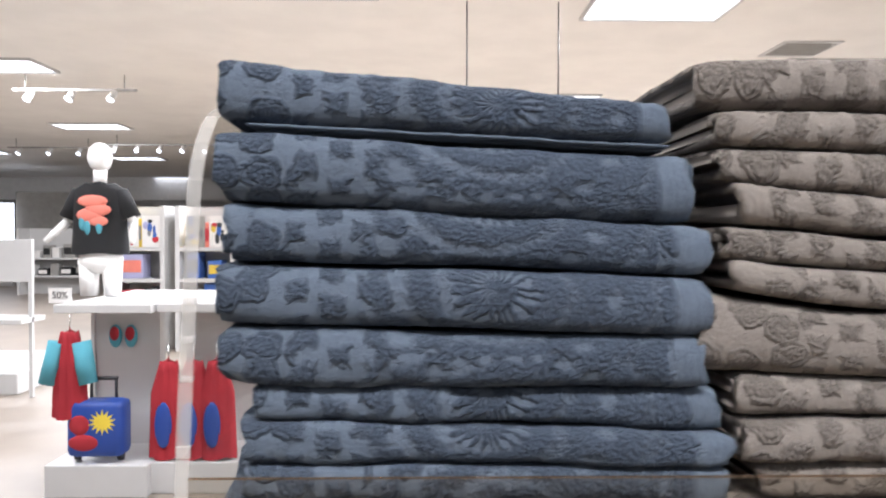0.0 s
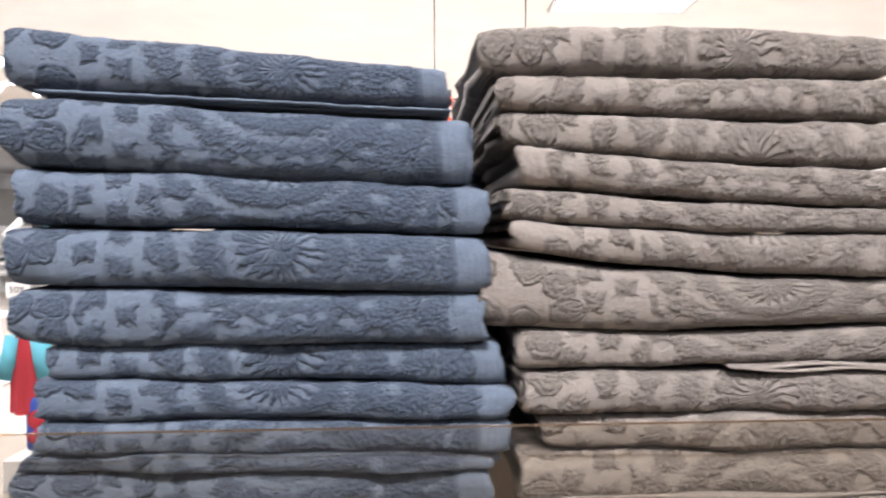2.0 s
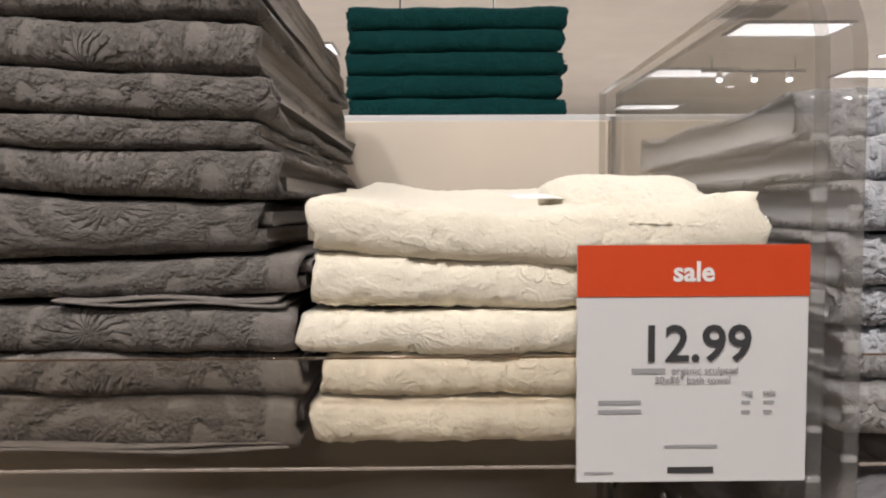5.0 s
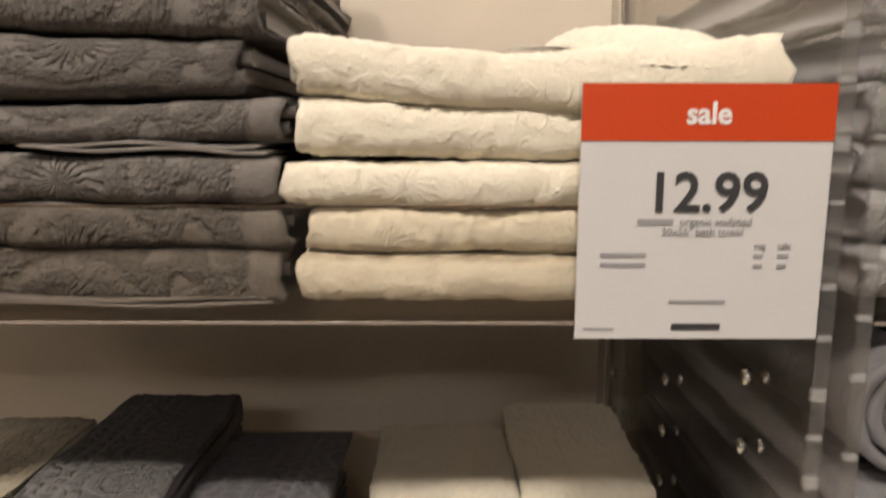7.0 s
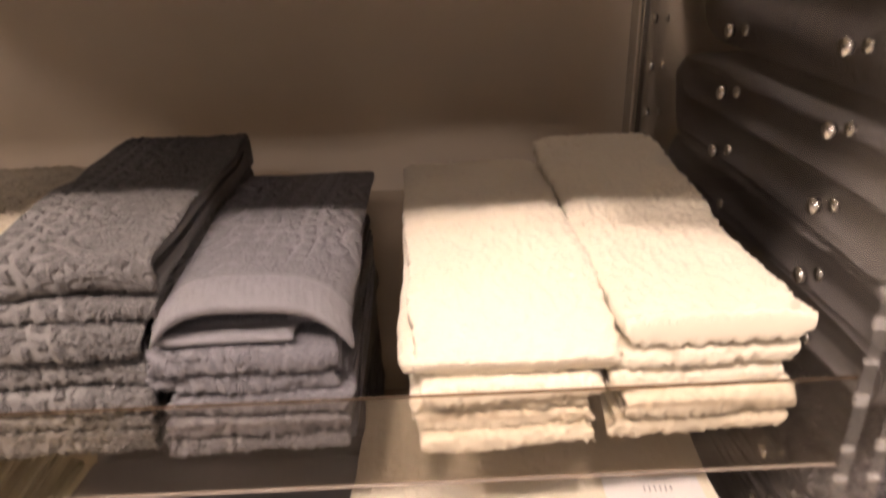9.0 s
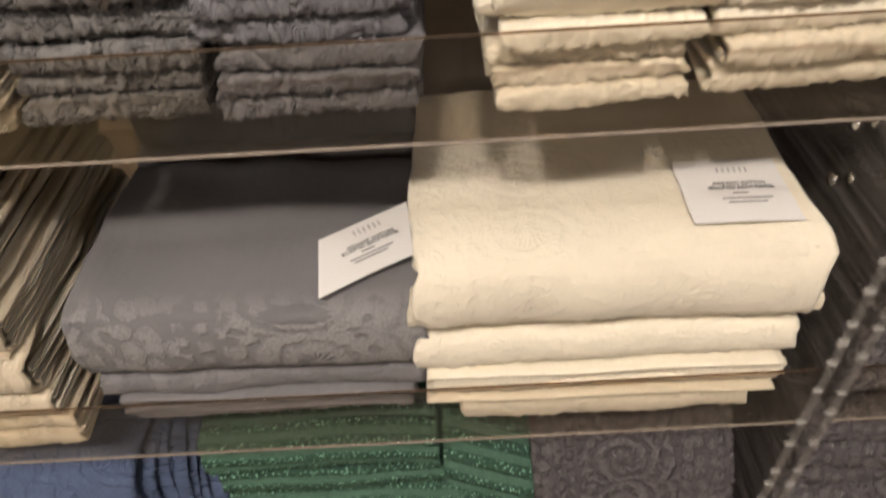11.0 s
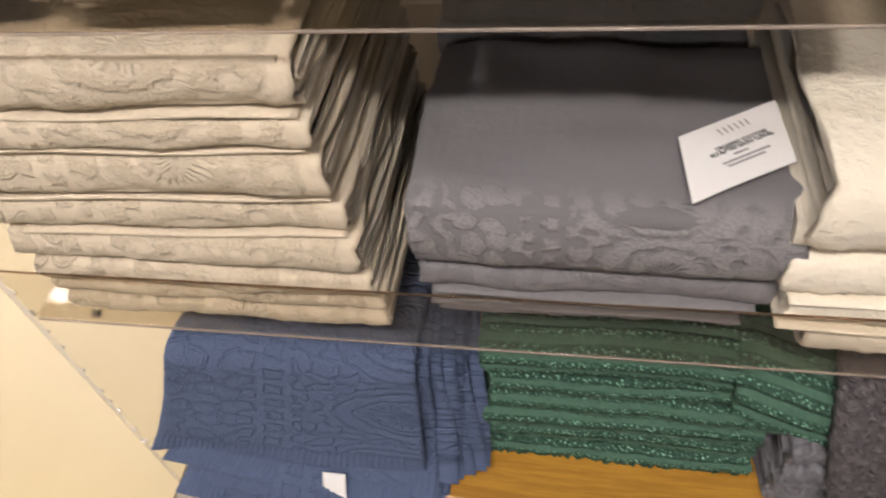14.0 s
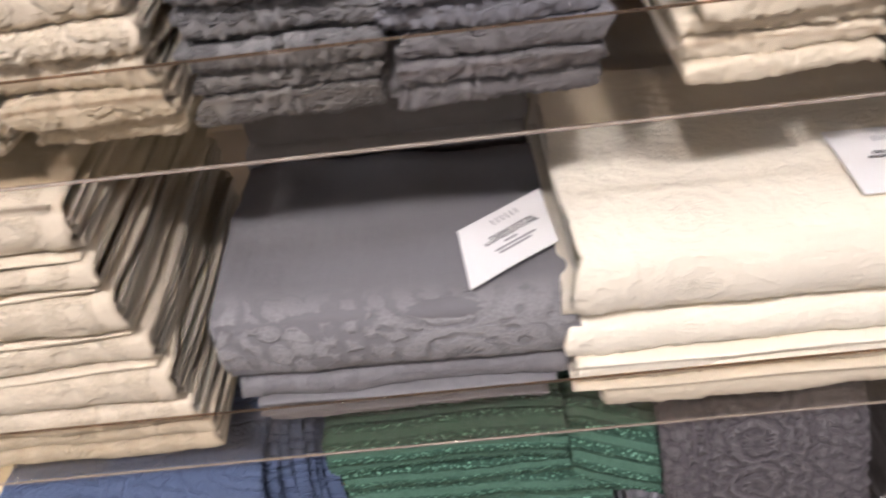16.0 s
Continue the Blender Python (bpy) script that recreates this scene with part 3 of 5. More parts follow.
left_panel = bay_panel(XL, "tall clear acrylic divider with rounded top corner and glints drawn in its edge slots", lean=LEAN_L, faces=[M_ACRYLIC, M_ENDEDGE])
right_panel = bay_panel(XR, "tall clear acrylic divider with chrome pegs beside ivory towels")
far_panel = bay_panel(XR + 0.022, "second clear acrylic divider close behind the first", faces=[M_REFLHAZE, M_EDGE])
for k in range(15):
    for yy in (0.585, 0.752, 0.948):
        z = 1.2542 - 0.0508 * k - (0.012 if yy > 0.6 else 0.0) - (0.012 if yy > 0.8 else 0.0)
        if abs(z - Z1) > 0.02 and abs(z - Z2) > 0.02 and abs(z - Z3) > 0.02:
            peg(XR, yy, z, right_panel)
# pale bars along the front edges draw the glints of the pegs
rs = random.Random(5)
for root, x in ((left_panel, XL), (right_panel, XR), (far_panel, XR + 0.022)):
    z = 0.20
    while z < 1.33:
        w = rs.choice((0.003, 0.004, 0.005, 0.008))
        xs = x - (LEAN_L * (1.3 - z) if root is left_panel else 0.0)
        bm = box(bmesh.new(), xs - 0.0042, xs + 0.0042, FRONT - 0.0006, FRONT + 0.004, z, z + w, 0.0008)
        s = part("edge_slot", bm, M_FROSTGLINT, root.children[0], "pale bar in the edge slot, a peg glint put into shape and colour", flat=True)
        z += rs.choice((0.024, 0.030, 0.036, 0.048))
for z in (0.415, 0.735):
    bm = tube(bmesh.new(), (XL - LEAN_L * (1.3 - z) + 0.005, 0.56, z), (XL - LEAN_L * (1.3 - z) + 0.011, 0.56, z), 0.005, 12)
    part("peg", bm, M_CHROME, left_panel, "small chrome shelf peg")

back = thing("back_panel", "beige laminate back panel of the towel display", "panel", (0.37, BACK, 0), kind="structure")
part("board", box(bmesh.new(), XL - 0.06, XR + 0.010, BACK, BACK + 0.02, 0.0, 1.385, 0.002), M_BACK, back, flat=True)
part("board", box(bmesh.new(), XR + 0.018, XR + 1.1, BACK, BACK + 0.02, 0.0, 1.385, 0.002), M_BACK, back, flat=True)
part("post", box(bmesh.new(), XR + 0.0105, XR + 0.0175, BACK - 0.006, BACK + 0.03, 0.0, 1.39, 0.001), M_CHROME, back, flat=True)
part("top_cap", box(bmesh.new(), XL, XR + 1.1, BACK + 0.021, BACK + 0.62, 1.36, 1.396, 0.003), M_WHITEFIX, back, flat=True)
part("rear_side", box(bmesh.new(), XL, XR + 1.1, BACK + 0.021, BACK + 0.60, 0.0, 1.358), M_WHITEFIX, back, flat=True)


def shelf(x0, x1, z, lip):
    root = thing("acrylic_shelf", "clear smoked acrylic shelf with an upright front lip", "shelf", ((x0 + x1) / 2, FRONT, z), "acrylic shelves")
    ob = part("sheet", box(bmesh.new(), x0, x1, FRONT + 0.0045, BACK - 0.004, z - 0.0065, z - 0.0005), M_LIP, root, flat=True)
    ob.visible_shadow = False
    ob = part("lip", box(bmesh.new(), x0, x1, FRONT, FRONT + 0.0026, z - 0.0035, z + lip - 0.0015), M_CLEARLIP, root, flat=True)
    ob.visible_shadow = False
    ob = part("lip_edge", box(bmesh.new(), x0, x1, FRONT, FRONT + 0.0022, z + lip - 0.0013, z + lip - 0.0002, 0.0003), M_RIMDARK, root, "polished amber edge")
    ob = part("front_edge", box(bmesh.new(), x0, x1, FRONT, FRONT + 0.0022, z - 0.0062, z - 0.0042, 0.0005), M_RIM, root, "polished pale edge")
    return root


for z, lip in ((Z1, 0.062), (Z2, 0.062), (Z3, 0.072)):
    shelf(XL - LEAN_L * (1.3 - z) + 0.006, XR - 0.006, z, lip)
    shelf(XR + 0.028, XR + 1.1, z, lip)

deck = thing("display_plinth", "warm oak laminate plinth under the lowest towels", "plinth", (0.5, 0.49, 0), kind="structure")
part("deck_board", box(bmesh.new(), XL + 0.006, XR - 0.006, 0.487, BACK - 0.004, ZD - 0.03, ZD, 0.002), M_WOOD, deck, flat=True)
part("kick_board", box(bmesh.new(), XL + 0.006, XR - 0.006, 0.492, 0.51, 0.0, ZD - 0.032), M_WOOD, deck, flat=True)
part("deck_board", box(bmesh.new(), XR + 0.028, XR + 1.1, 0.487, BACK - 0.004, ZD - 0.03, ZD, 0.002), M_WOOD, deck, flat=True)
part("kick_board", box(bmesh.new(), XR + 0.028, XR + 1.1, 0.492, 0.51, 0.0, ZD - 0.032), M_WOOD, deck, flat=True)

# ---- top shelf: blue, taupe and ivory bath towels ----
# x range, bottom (left, right), top (left, right), front y
BLUE = [
    (-0.097, 0.228, 1.1165, 1.1165, 1.142, 1.140, 0.526), (-0.090, 0.232, 1.143, 1.141, 1.156, 1.150, 0.524),
    (-0.079, 0.242, 1.157, 1.151, 1.178, 1.175, 0.526), (-0.079, 0.242, 1.179, 1.176, 1.207, 1.197, 0.526),
    (-0.070, 0.240, 1.208, 1.198, 1.230, 1.228, 0.529), (-0.092, 0.226, 1.231, 1.229, 1.270, 1.263, 0.521),
    (-0.096, 0.225, 1.271, 1.264, 1.311, 1.302, 0.520), (-0.090, 0.226, 1.312, 1.303, 1.352, 1.336, 0.524),
    (-0.094, 0.216, 1.353, 1.337, 1.399, 1.384, 0.522), (-0.092, 0.203, 1.405, 1.391, 1.446, 1.418, 0.524),
]
for i, (x0, x1, b0, b1, t0, t1, y) in enumerate(BLUE):
    mid = 0.0015 * math.sin(i * 2.1)
    folded("bath_towel", "slate-blue sculpted terry bath towel, folded in a tall stack", "towel", (x0, x1), (y, y + 0.245 + 0.012 * math.sin(i * 1.7)), (b0, (b0 + b1) / 2 + mid, b1), (t0, (t0 + t1) / 2 + mid, t1), M_BLUE, 11 + i, "blue bath towels", skew=-0.13)
for i in range(9):
    z = Z1 + 0.0005 + 0.0305 * i
    folded("bath_towel", "slate-blue sculpted terry bath towel in the stack behind", "towel", (-0.03 + 0.006 * (i % 3), 0.252 + 0.007 * math.sin(i * 2.2)), (0.800, 1.03), (z, z), (z + 0.030, z + 0.030), M_BLUE, 510 + i, "blue bath towels", nx=30, hem_right=0.0)
bm = ribbon(bmesh.new(), [(0.54, 1.4005), (0.62, 1.3995), (0.72, 1.399)], -0.074, 0.200, 0.0035, 4, nx=30, ns=10, amp=0.001, hem=9)
for v in bm.verts:
    v.co.z -= (v.co.x + 0.08) * 0.046
bm2 = ribbon(bmesh.new(), [(0.530, 1.4025), (0.62, 1.4035), (0.72, 1.403)], -0.078, 0.202, 0.003, 6, nx=30, ns=10, amp=0.001, hem=9)
for v in bm2.verts:
    v.co.z -= (v.co.x + 0.08) * 0.047
thing_flap = thing("bath_towel", "thin loose flap of slate-blue towel under the top towel", "towel", (0.06, 0.54, 1.39), "blue bath towels")
part("flap", bm, M_BLUE, thing_flap)
part("flap", bm2, M_BLUE, thing_flap)

TAUPE = [
    (0.250, 0.546, 1.1165, 1.1165, 1.151, 1.147, 0.522), (0.266, 0.546, 1.152, 1.148, 1.177, 1.175, 0.528),
    (0.248, 0.541, 1.178, 1.176, 1.207, 1.204, 0.524), (0.250, 0.548, 1.208, 1.212, 1.238, 1.238, 0.526),
    (0.221, 0.524, 1.239, 1.239, 1.292, 1.270, 0.523), (0.246, 0.536, 1.293, 1.271, 1.314, 1.302, 0.526),
    (0.238, 0.524, 1.315, 1.303, 1.337, 1.319, 0.530), (0.250, 0.531, 1.338, 1.320, 1.366, 1.347, 0.526),
    (0.236, 0.522, 1.367, 1.348, 1.391, 1.382, 0.530), (0.236, 0.524, 1.392, 1.383, 1.415, 1.413, 0.533),
    (0.221, 0.515, 1.418, 1.414, 1.450, 1.444, 0.538),
]
SAG = [0, 0, 0, -0.004, -0.006, -0.004, -0.003, -0.003, -0.002, 0, 0.006]
for i, (x0, x1, b0, b1, t0, t1, y) in enumerate(TAUPE):
    s0, s1 = (SAG[i - 1] if i else 0), SAG[i]
    folded("bath_towel", "taupe-grey sculpted terry bath towel, folded in a tall stack", "towel", (x0, x1), (y, y + 0.42 + 0.015 * math.sin(i * 1.3)), (b0, (b0 + b1) / 2 + s0, b1), (t0, (t0 + t1) / 2 + s1, t1), M_TAUPE, 41 + i, "taupe bath towels", hem_left=0.020 if i in (5, 7) else 0.0, hem_right=0.022 if i in (0, 1, 2, 3) else 0.0)

IVORY = [
    (0.552, 0.830, 1.1165, 1.1165, 1.146, 1.143, 0.528), (0.558, 0.832, 1.147, 1.144, 1.174, 1.170, 0.530),
    (0.546, 0.828, 1.175, 1.171, 1.201, 1.200, 0.527), (0.557, 0.830, 1.202, 1.201, 1.239, 1.228, 0.529),
]
for i, (x0, x1, b0, b1, t0, t1, y) in enumerate(IVORY):
    folded("bath_towel", "ivory sculpted terry bath towel, folded in a stack", "towel", (x0, x1), (y, y + 0.42), (b0, b1), (t0, t1), M_WHITE, 71 + i, "ivory bath towels", fuzz=0.0026, nx=90)
rumpled = folded("bath_towel", "rumpled ivory terry bath towel on top of its stack", "towel", (0.553, 0.836), (0.526, 0.94), (1.240, 1.230, 1.229), (1.276, 1.264, 1.276), M_WHITE, 79, "ivory bath towels", fuzz=0.0022, lift_back=0.024, lumps=0.005, nx=90)

part("bunched_end", ribbon(bmesh.new(), [(0.76, 1.270), (0.68, 1.275), (0.60, 1.271), (0.556, 1.259), (0.5385, 1.243)], 0.735, 0.842, 0.028, 83, nx=70, ns=80, amp=0.012, fuzz=0.003, taper=lambda s, l: (0.735 - 0.02 * math.sin(3.1 * l), 0.832 + 0.012 * math.sin(6 * l))), M_WHITE, rumpled)

# ---- second shelf: hand towels ----


def hand_stack(x0, x1, heights, material, label, group, seed, y=0.53, lean=0.0, skew=0.0, depth=0.27, lift=0.0):
    z = Z2
    rnd = random.Random(seed)
    for i, h in enumerate(heights):
        dx, dy = rnd.uniform(-0.004, 0.004) + lean * (z - Z2), rnd.uniform(-0.004, 0.006)
        top = i == len(heights) - 1
        folded("hand_towel", label, "towel", (x0 + dx, x1 + dx), (y + dy, y + dy + depth), (z + 0.0006, z + 0.0006), (z + h, z + h), material, seed * 10 + i, group, hem_right=0.0, nx=60, plies=2, skew=skew, fuzz=0.0030, wrap=0.004, lift_back=lift if top else 0.0)
        z += h


hand_stack(-0.105, 0.020, [0.020, 0.018, 0.020, 0.019, 0.021], M_MAT_BLUE, "slate-blue terry hand towel, folded in a stack", "blue hand towels", 21)
hand_stack(0.040, 0.178, [0.019, 0.017, 0.020, 0.018, 0.022], M_CREAM, "sand-coloured terry hand towel, folded in a stack", "sand hand towels", 22)
hand_stack(0.192, 0.288, [0.017, 0.018, 0.022, 0.020, 0.024, 0.022], M_CREAM, "sand-coloured terry hand towel, folded in a stack", "sand hand towels", 23)
hand_stack(0.300, 0.410, [0.021, 0.014, 0.018, 0.022, 0.027, 0.015, 0.030], M_HGREY, "grey sculpted terry hand towel, folded in a stack", "grey hand towels", 24, lean=0.20)
hand_stack(0.420, 0.538, [0.017, 0.013, 0.018, 0.016, 0.019], M_DGREY, "dark grey terry hand towel, folded in a stack", "dark grey hand towels", 25)
hand_stack(0.586, 0.700, [0.013, 0.013, 0.014, 0.014], M_WHITE, "ivory terry hand towel, folded in a stack", "ivory hand towels", 26)
hand_stack(0.713, 0.826, [0.018, 0.020, 0.018, 0.018], M_WHITE, "ivory terry hand towel, folded in a stack", "ivory hand towels", 27)

# top hand towels that sag or gape
t = thing("hand_towel", "dark grey hand towel folded over with a gaping front", "towel", (0.48, 0.53, 0.893), "dark grey hand towels")
bm = ribbon(bmesh.new(), [(0.80, 0.912), (0.70, 0.924), (0.60, 0.928), (0.545, 0.928), (0.526, 0.920)], 0.425, 0.546, 0.008, 31, nx=30, ns=40, amp=0.003, hem=0.028)
for v in bm.verts:
    u = (v.co.x - 0.485) / 0.06
    k = max(0.0, min(1.0, (0.75 - v.co.y) / 0.2))
    v.co.z -= k * 0.024 * abs(u) ** 4
part("top_fold", bm, M_DGREY, t)
bm = ribbon(bmesh.new(), [(0.80, 0.898), (0.66, 0.897), (0.56, 0.896), (0.532, 0.897)], 0.428, 0.512, 0.007, 32, nx=24, ns=20, amp=0.001, hem=0.02)
part("lower_fold", bm, M_DGREY, t)
part("side_fold", ribbon(bmesh.new(), [(0.80, 0.905), (0.66, 0.907), (0.56, 0.905), (0.55, 0.905)], 0.505, 0.543, 0.014, 33, nx=12, ns=20, amp=0.001), M_DGREY, t)

t = thing("hand_towel", "thick ivory hand towel sagging over the front of its stack", "towel", (0.64, 0.52, 0.865), "ivory hand towels")
bm = ribbon(bmesh.new(), [(0.82, 0.905), (0.72, 0.905), (0.62, 0.902), (0.56, 0.893), (0.527, 0.872)], 0.580, 0.708, 0.020, 34, nx=70, ns=110, amp=0.0055, fuzz=0.0046, skew=lambda s: 0.010 * s - 0.006)
part("top_fold", bm, M_WHITE, t)
part("under_fold", ribbon(bmesh.new(), [(0.82, 0.885), (0.68, 0.884), (0.56, 0.876), (0.535, 0.868)], 0.574, 0.700, 0.014, 35, nx=30, ns=30, amp=0.002, fuzz=0.0030), M_WHITE, t)

t = thing("hand_towel", "ivory hand towel bowed up at the back on its stack", "towel", (0.76, 0.52, 0.883), "ivory hand towels")
bm = ribbon(bmesh.new(), [(0.83, 0.926), (0.74, 0.913), (0.64, 0.900), (0.56, 0.897), (0.524, 0.896)], 0.714, 0.830, 0.022, 36, nx=70, ns=110, amp=0.0045, fuzz=0.0046, skew=lambda s: 0.012 * s - 0.012)
part("top_fold", bm, M_WHITE, t)

# ---- third shelf: bath towels with their cards ----
CREAM = [(-0.098, 0.214, 0.4905, 0.4905, 0.512, 0.510), (-0.104, 0.216, 0.513, 0.511, 0.535, 0.530), (-0.102, 0.208, 0.536, 0.531, 0.565, 0.562),
         (-0.108, 0.206, 0.566, 0.563, 0.600, 0.612), (-0.112, 0.204, 0.602, 0.613, 0.640, 0.650), (-0.112, 0.200, 0.644, 0.655, 0.690, 0.698),
         (-0.110, 0.198, 0.694, 0.702, 0.722, 0.728), (-0.110, 0.196, 0.724, 0.732, 0.778, 0.776)]
for i, (x0, x1, b0, b1, t0, t1) in enumerate(CREAM):
    folded("bath_towel", "sand-coloured sculpted bath towel, folded in a stack", "towel", (x0, x1), (0.517 + 0.003 * math.sin(i * 2), 0.79), (b0, b1), (t0, t1), M_CREAM, 101 + i, "sand bath towels", plies=4, wrap=0.0035, hem_right=0.016)
GREY3 = [(0.262, 0.512, 0.4905, 0.4905, 0.511, 0.507), (0.256, 0.516, 0.512, 0.508, 0.536, 0.530), (0.250, 0.528, 0.537, 0.531, 0.566, 0.560)]
for i, (x0, x1, b0, b1, t0, t1) in enumerate(GREY3):
    folded("bath_towel", "grey velour bath towel, folded in a low stack", "towel", (x0, x1), (0.541 - 0.005 * i, 0.75), (b0, b1), (t0, t1), M_SMOOTH, 121 + i, "grey velour bath towels", plies=3, wrap=0.004)
folded("bath_towel", "grey velour bath towel with a sculpted border, top of its stack", "towel", (0.247, 0.532), (0.520, 0.745), (0.567, 0.561), (0.648, 0.643, 0.638), M_BORDER, 125, "grey velour bath towels", plies=3, nx=80, hem_right=0.0, lumps=0.009)
for i in range(5):
    folded("bath_towel", "grey velour bath towel in the stack behind", "towel", (0.240 + 0.004 * (i % 2), 0.524), (0.765, 1.0), (0.4905 + 0.047 * i, 0.4905 + 0.047 * i), (0.4905 + 0.047 * (i + 1) - 0.001, 0.4905 + 0.047 * (i + 1) - 0.001), M_SMOOTH, 130 + i, "grey velour bath towels", nx=24)
WHITE3 = [(0.556, 0.806, 0.4905, 0.4905, 0.535, 0.530), (0.530, 0.824, 0.536, 0.531, 0.568, 0.566), (0.522, 0.828, 0.569, 0.567, 0.612, 0.606)]
for i, (x0, x1, b0, b1, t0, t1) in enumerate(WHITE3):
    folded("bath_towel", "ivory sculpted bath towel, folded in a stack", "towel", (x0, x1), (0.516 + 0.004 * (i == 0), 0.76), (b0, b1), (t0, t1), M_WHITE, 141 + i, "folded ivory bath towels", plies=3, wrap=0.004, fuzz=0.0022)
folded("bath_towel", "ivory sculpted bath towel, plump top of its stack", "towel", (0.526, 0.828), (0.512, 0.77), (0.613, 0.607), (0.692, 0.690), M_WHITE, 145, "folded ivory bath towels", plies=3, nx=90, fuzz=0.0022, lumps=0.004)


def card(name, label, corner, across, down, bend=0.0012):
    """A paper label lying on a towel, with printed lines. corner: its top left; across, down: its edges."""
    c, a, d = Vector(corner), Vector(across), Vector(down)
    n = a.cross(-d).normalized()
    root = thing(name, label, "label", c)
    bm = bmesh.new()
    N = 8
    g = []
    for side in (0.0004, -0.0004):
        g.append([[bm.verts.new(c + a * (i / N) + d * (j / N) + n * (side + bend * math.sin(math.pi * i / N) * (j / N))) for i in range(N + 1)] for j in range(N + 1)])
    for j in range(N):
        for i in range(N):
            bm.faces.new((g[0][j][i], g[0][j + 1][i], g[0][j + 1][i + 1], g[0][j][i + 1]))
            bm.faces.new((g[1][j][i], g[1][j][i + 1], g[1][j + 1][i + 1], g[1][j + 1][i]))
    for i in range(N):
        for q in (((0, i), (0, i + 1)), ((N, i + 1), (N, i)), ((i + 1, 0), (i, 0)), ((i, N), (i + 1, N))):
            (j0, i0), (j1, i1) = q
            bm.faces.new((g[0][j0][i0], g[0][j1][i1], g[1][j1][i1], g[1][j0][i0]))
    bmesh.ops.recalc_face_normals(bm, faces=bm.faces[:])
    paper = part("paper", bm, M_CARD, root, flat=True)
    ax, dn = a.normalized(), -d.normalized()
    dn = (dn - ax * dn.dot(ax)).normalized()
    base = Matrix((ax, dn, n)).transposed().to_4x4()

    def place(u, v):
        p = a * u + d * v + n * (0.0012 + bend * math.sin(math.pi * u) * v)
        return Matrix.Translation(p) @ base
    w = a.length
    # maker's mark as plain strokes
    bm = bmesh.new()
    for k in range(6):
        box(bm, 0.40 * w + k * 0.055 * w, 0.40 * w + k * 0.055 * w + 0.012 * w, 0, 0.075 * w, 0, 0.0003, m=Matrix.Translation(c) @ Matrix.Translation(d * 0.24 + n * 0.0012 + n * bend * 0.3) @ base)
    part("mark", bm, M_PRINT, paper, "maker's mark as thin strokes", flat=True)
    letters("ORGANIC COTTON", 0.055 * w, M_INK, paper, place(0.56, 0.42))
    letters("SCULPTED BATH TOWEL", 0.055 * w, M_INK, paper, place(0.56, 0.49))
    for v, u0, u1 in ((0.58, 0.46, 0.60), (0.66, 0.34, 0.80), (0.72, 0.38, 0.74)):
        bm = box(bmesh.new(), u0 * w, u1 * w, -0.010 * w, 0.010 * w, 0, 0.0003, m=Matrix.Translation(c) @ Matrix.Translation(d * v + n * (0.0012 + bend * 0.6)) @ base)
        part("print_line", bm, M_PRINT, paper, flat=True)
    return root


card("label_card", "white paper label card lying askew on the grey velour towel", (0.444, 0.597, 0.6510), (0.073, 0.043, 0.001), (0.006, -0.064, -0.003))
card("label_card", "white paper label card lying on the plump ivory towel", (0.733, 0.618, 0.6955), (0.080, -0.002, 0.0), (-0.001, -0.074, -0.002))

# ---- lowest level: bath mats on the plinth ----


def mat_layers(x0, x1, z0, z1, n, material, label, group, seed, y=0.53, depth=0.36):
    rnd = random.Random(seed)
    for i in range(n):
        a, b = z0 + (z1 - z0) * i / n, z0 + (z1 - z0) * (i + 1) / n
        dx = rnd.uniform(-0.006, 0.006)
        folded("bath_mat", label, "bath mat", (x0 + dx, x1 + dx), (y + rnd.uniform(-0.006, 0.008), y + depth), (a + 0.0006, a + 0.0006), (b, b), material, seed * 7 + i, group, hem_right=0.0, nx=110, plies=2, fuzz=0.0045, wrap=0.008)


mat_layers(0.288, 0.590, ZD, 0.36, 5, M_MAT_GREEN, "green tufted bath mat, folded in a stack", "green bath mats", 51, y=0.545)
folded("bath_mat", "green tufted bath mat, folded in a stack", "bath mat", (0.286, 0.530), (0.545, 0.90), (0.361, 0.361), (0.425, 0.428), M_MAT_GREEN, 363, "green bath mats", hem_right=0.0, nx=100, fuzz=0.0045, wrap=0.008)
t = thing("bath_mat", "green tufted bath mat sagging over the end of its stack", "bath mat", (0.57, 0.54, 0.30), "green bath mats")
bm = ribbon(bmesh.new(), [(0.88, 0.425), (0.70, 0.425), (0.60, 0.415), (0.555, 0.385), (0.545, 0.345)], 0.534, 0.650, 0.030, 52, nx=50, ns=60, amp=0.004, fuzz=0.0045)
for v in bm.verts:
    v.co.z -= 0.55 * max(0.0, v.co.x - 0.545)
part("fold", bm, M_MAT_GREEN, t)

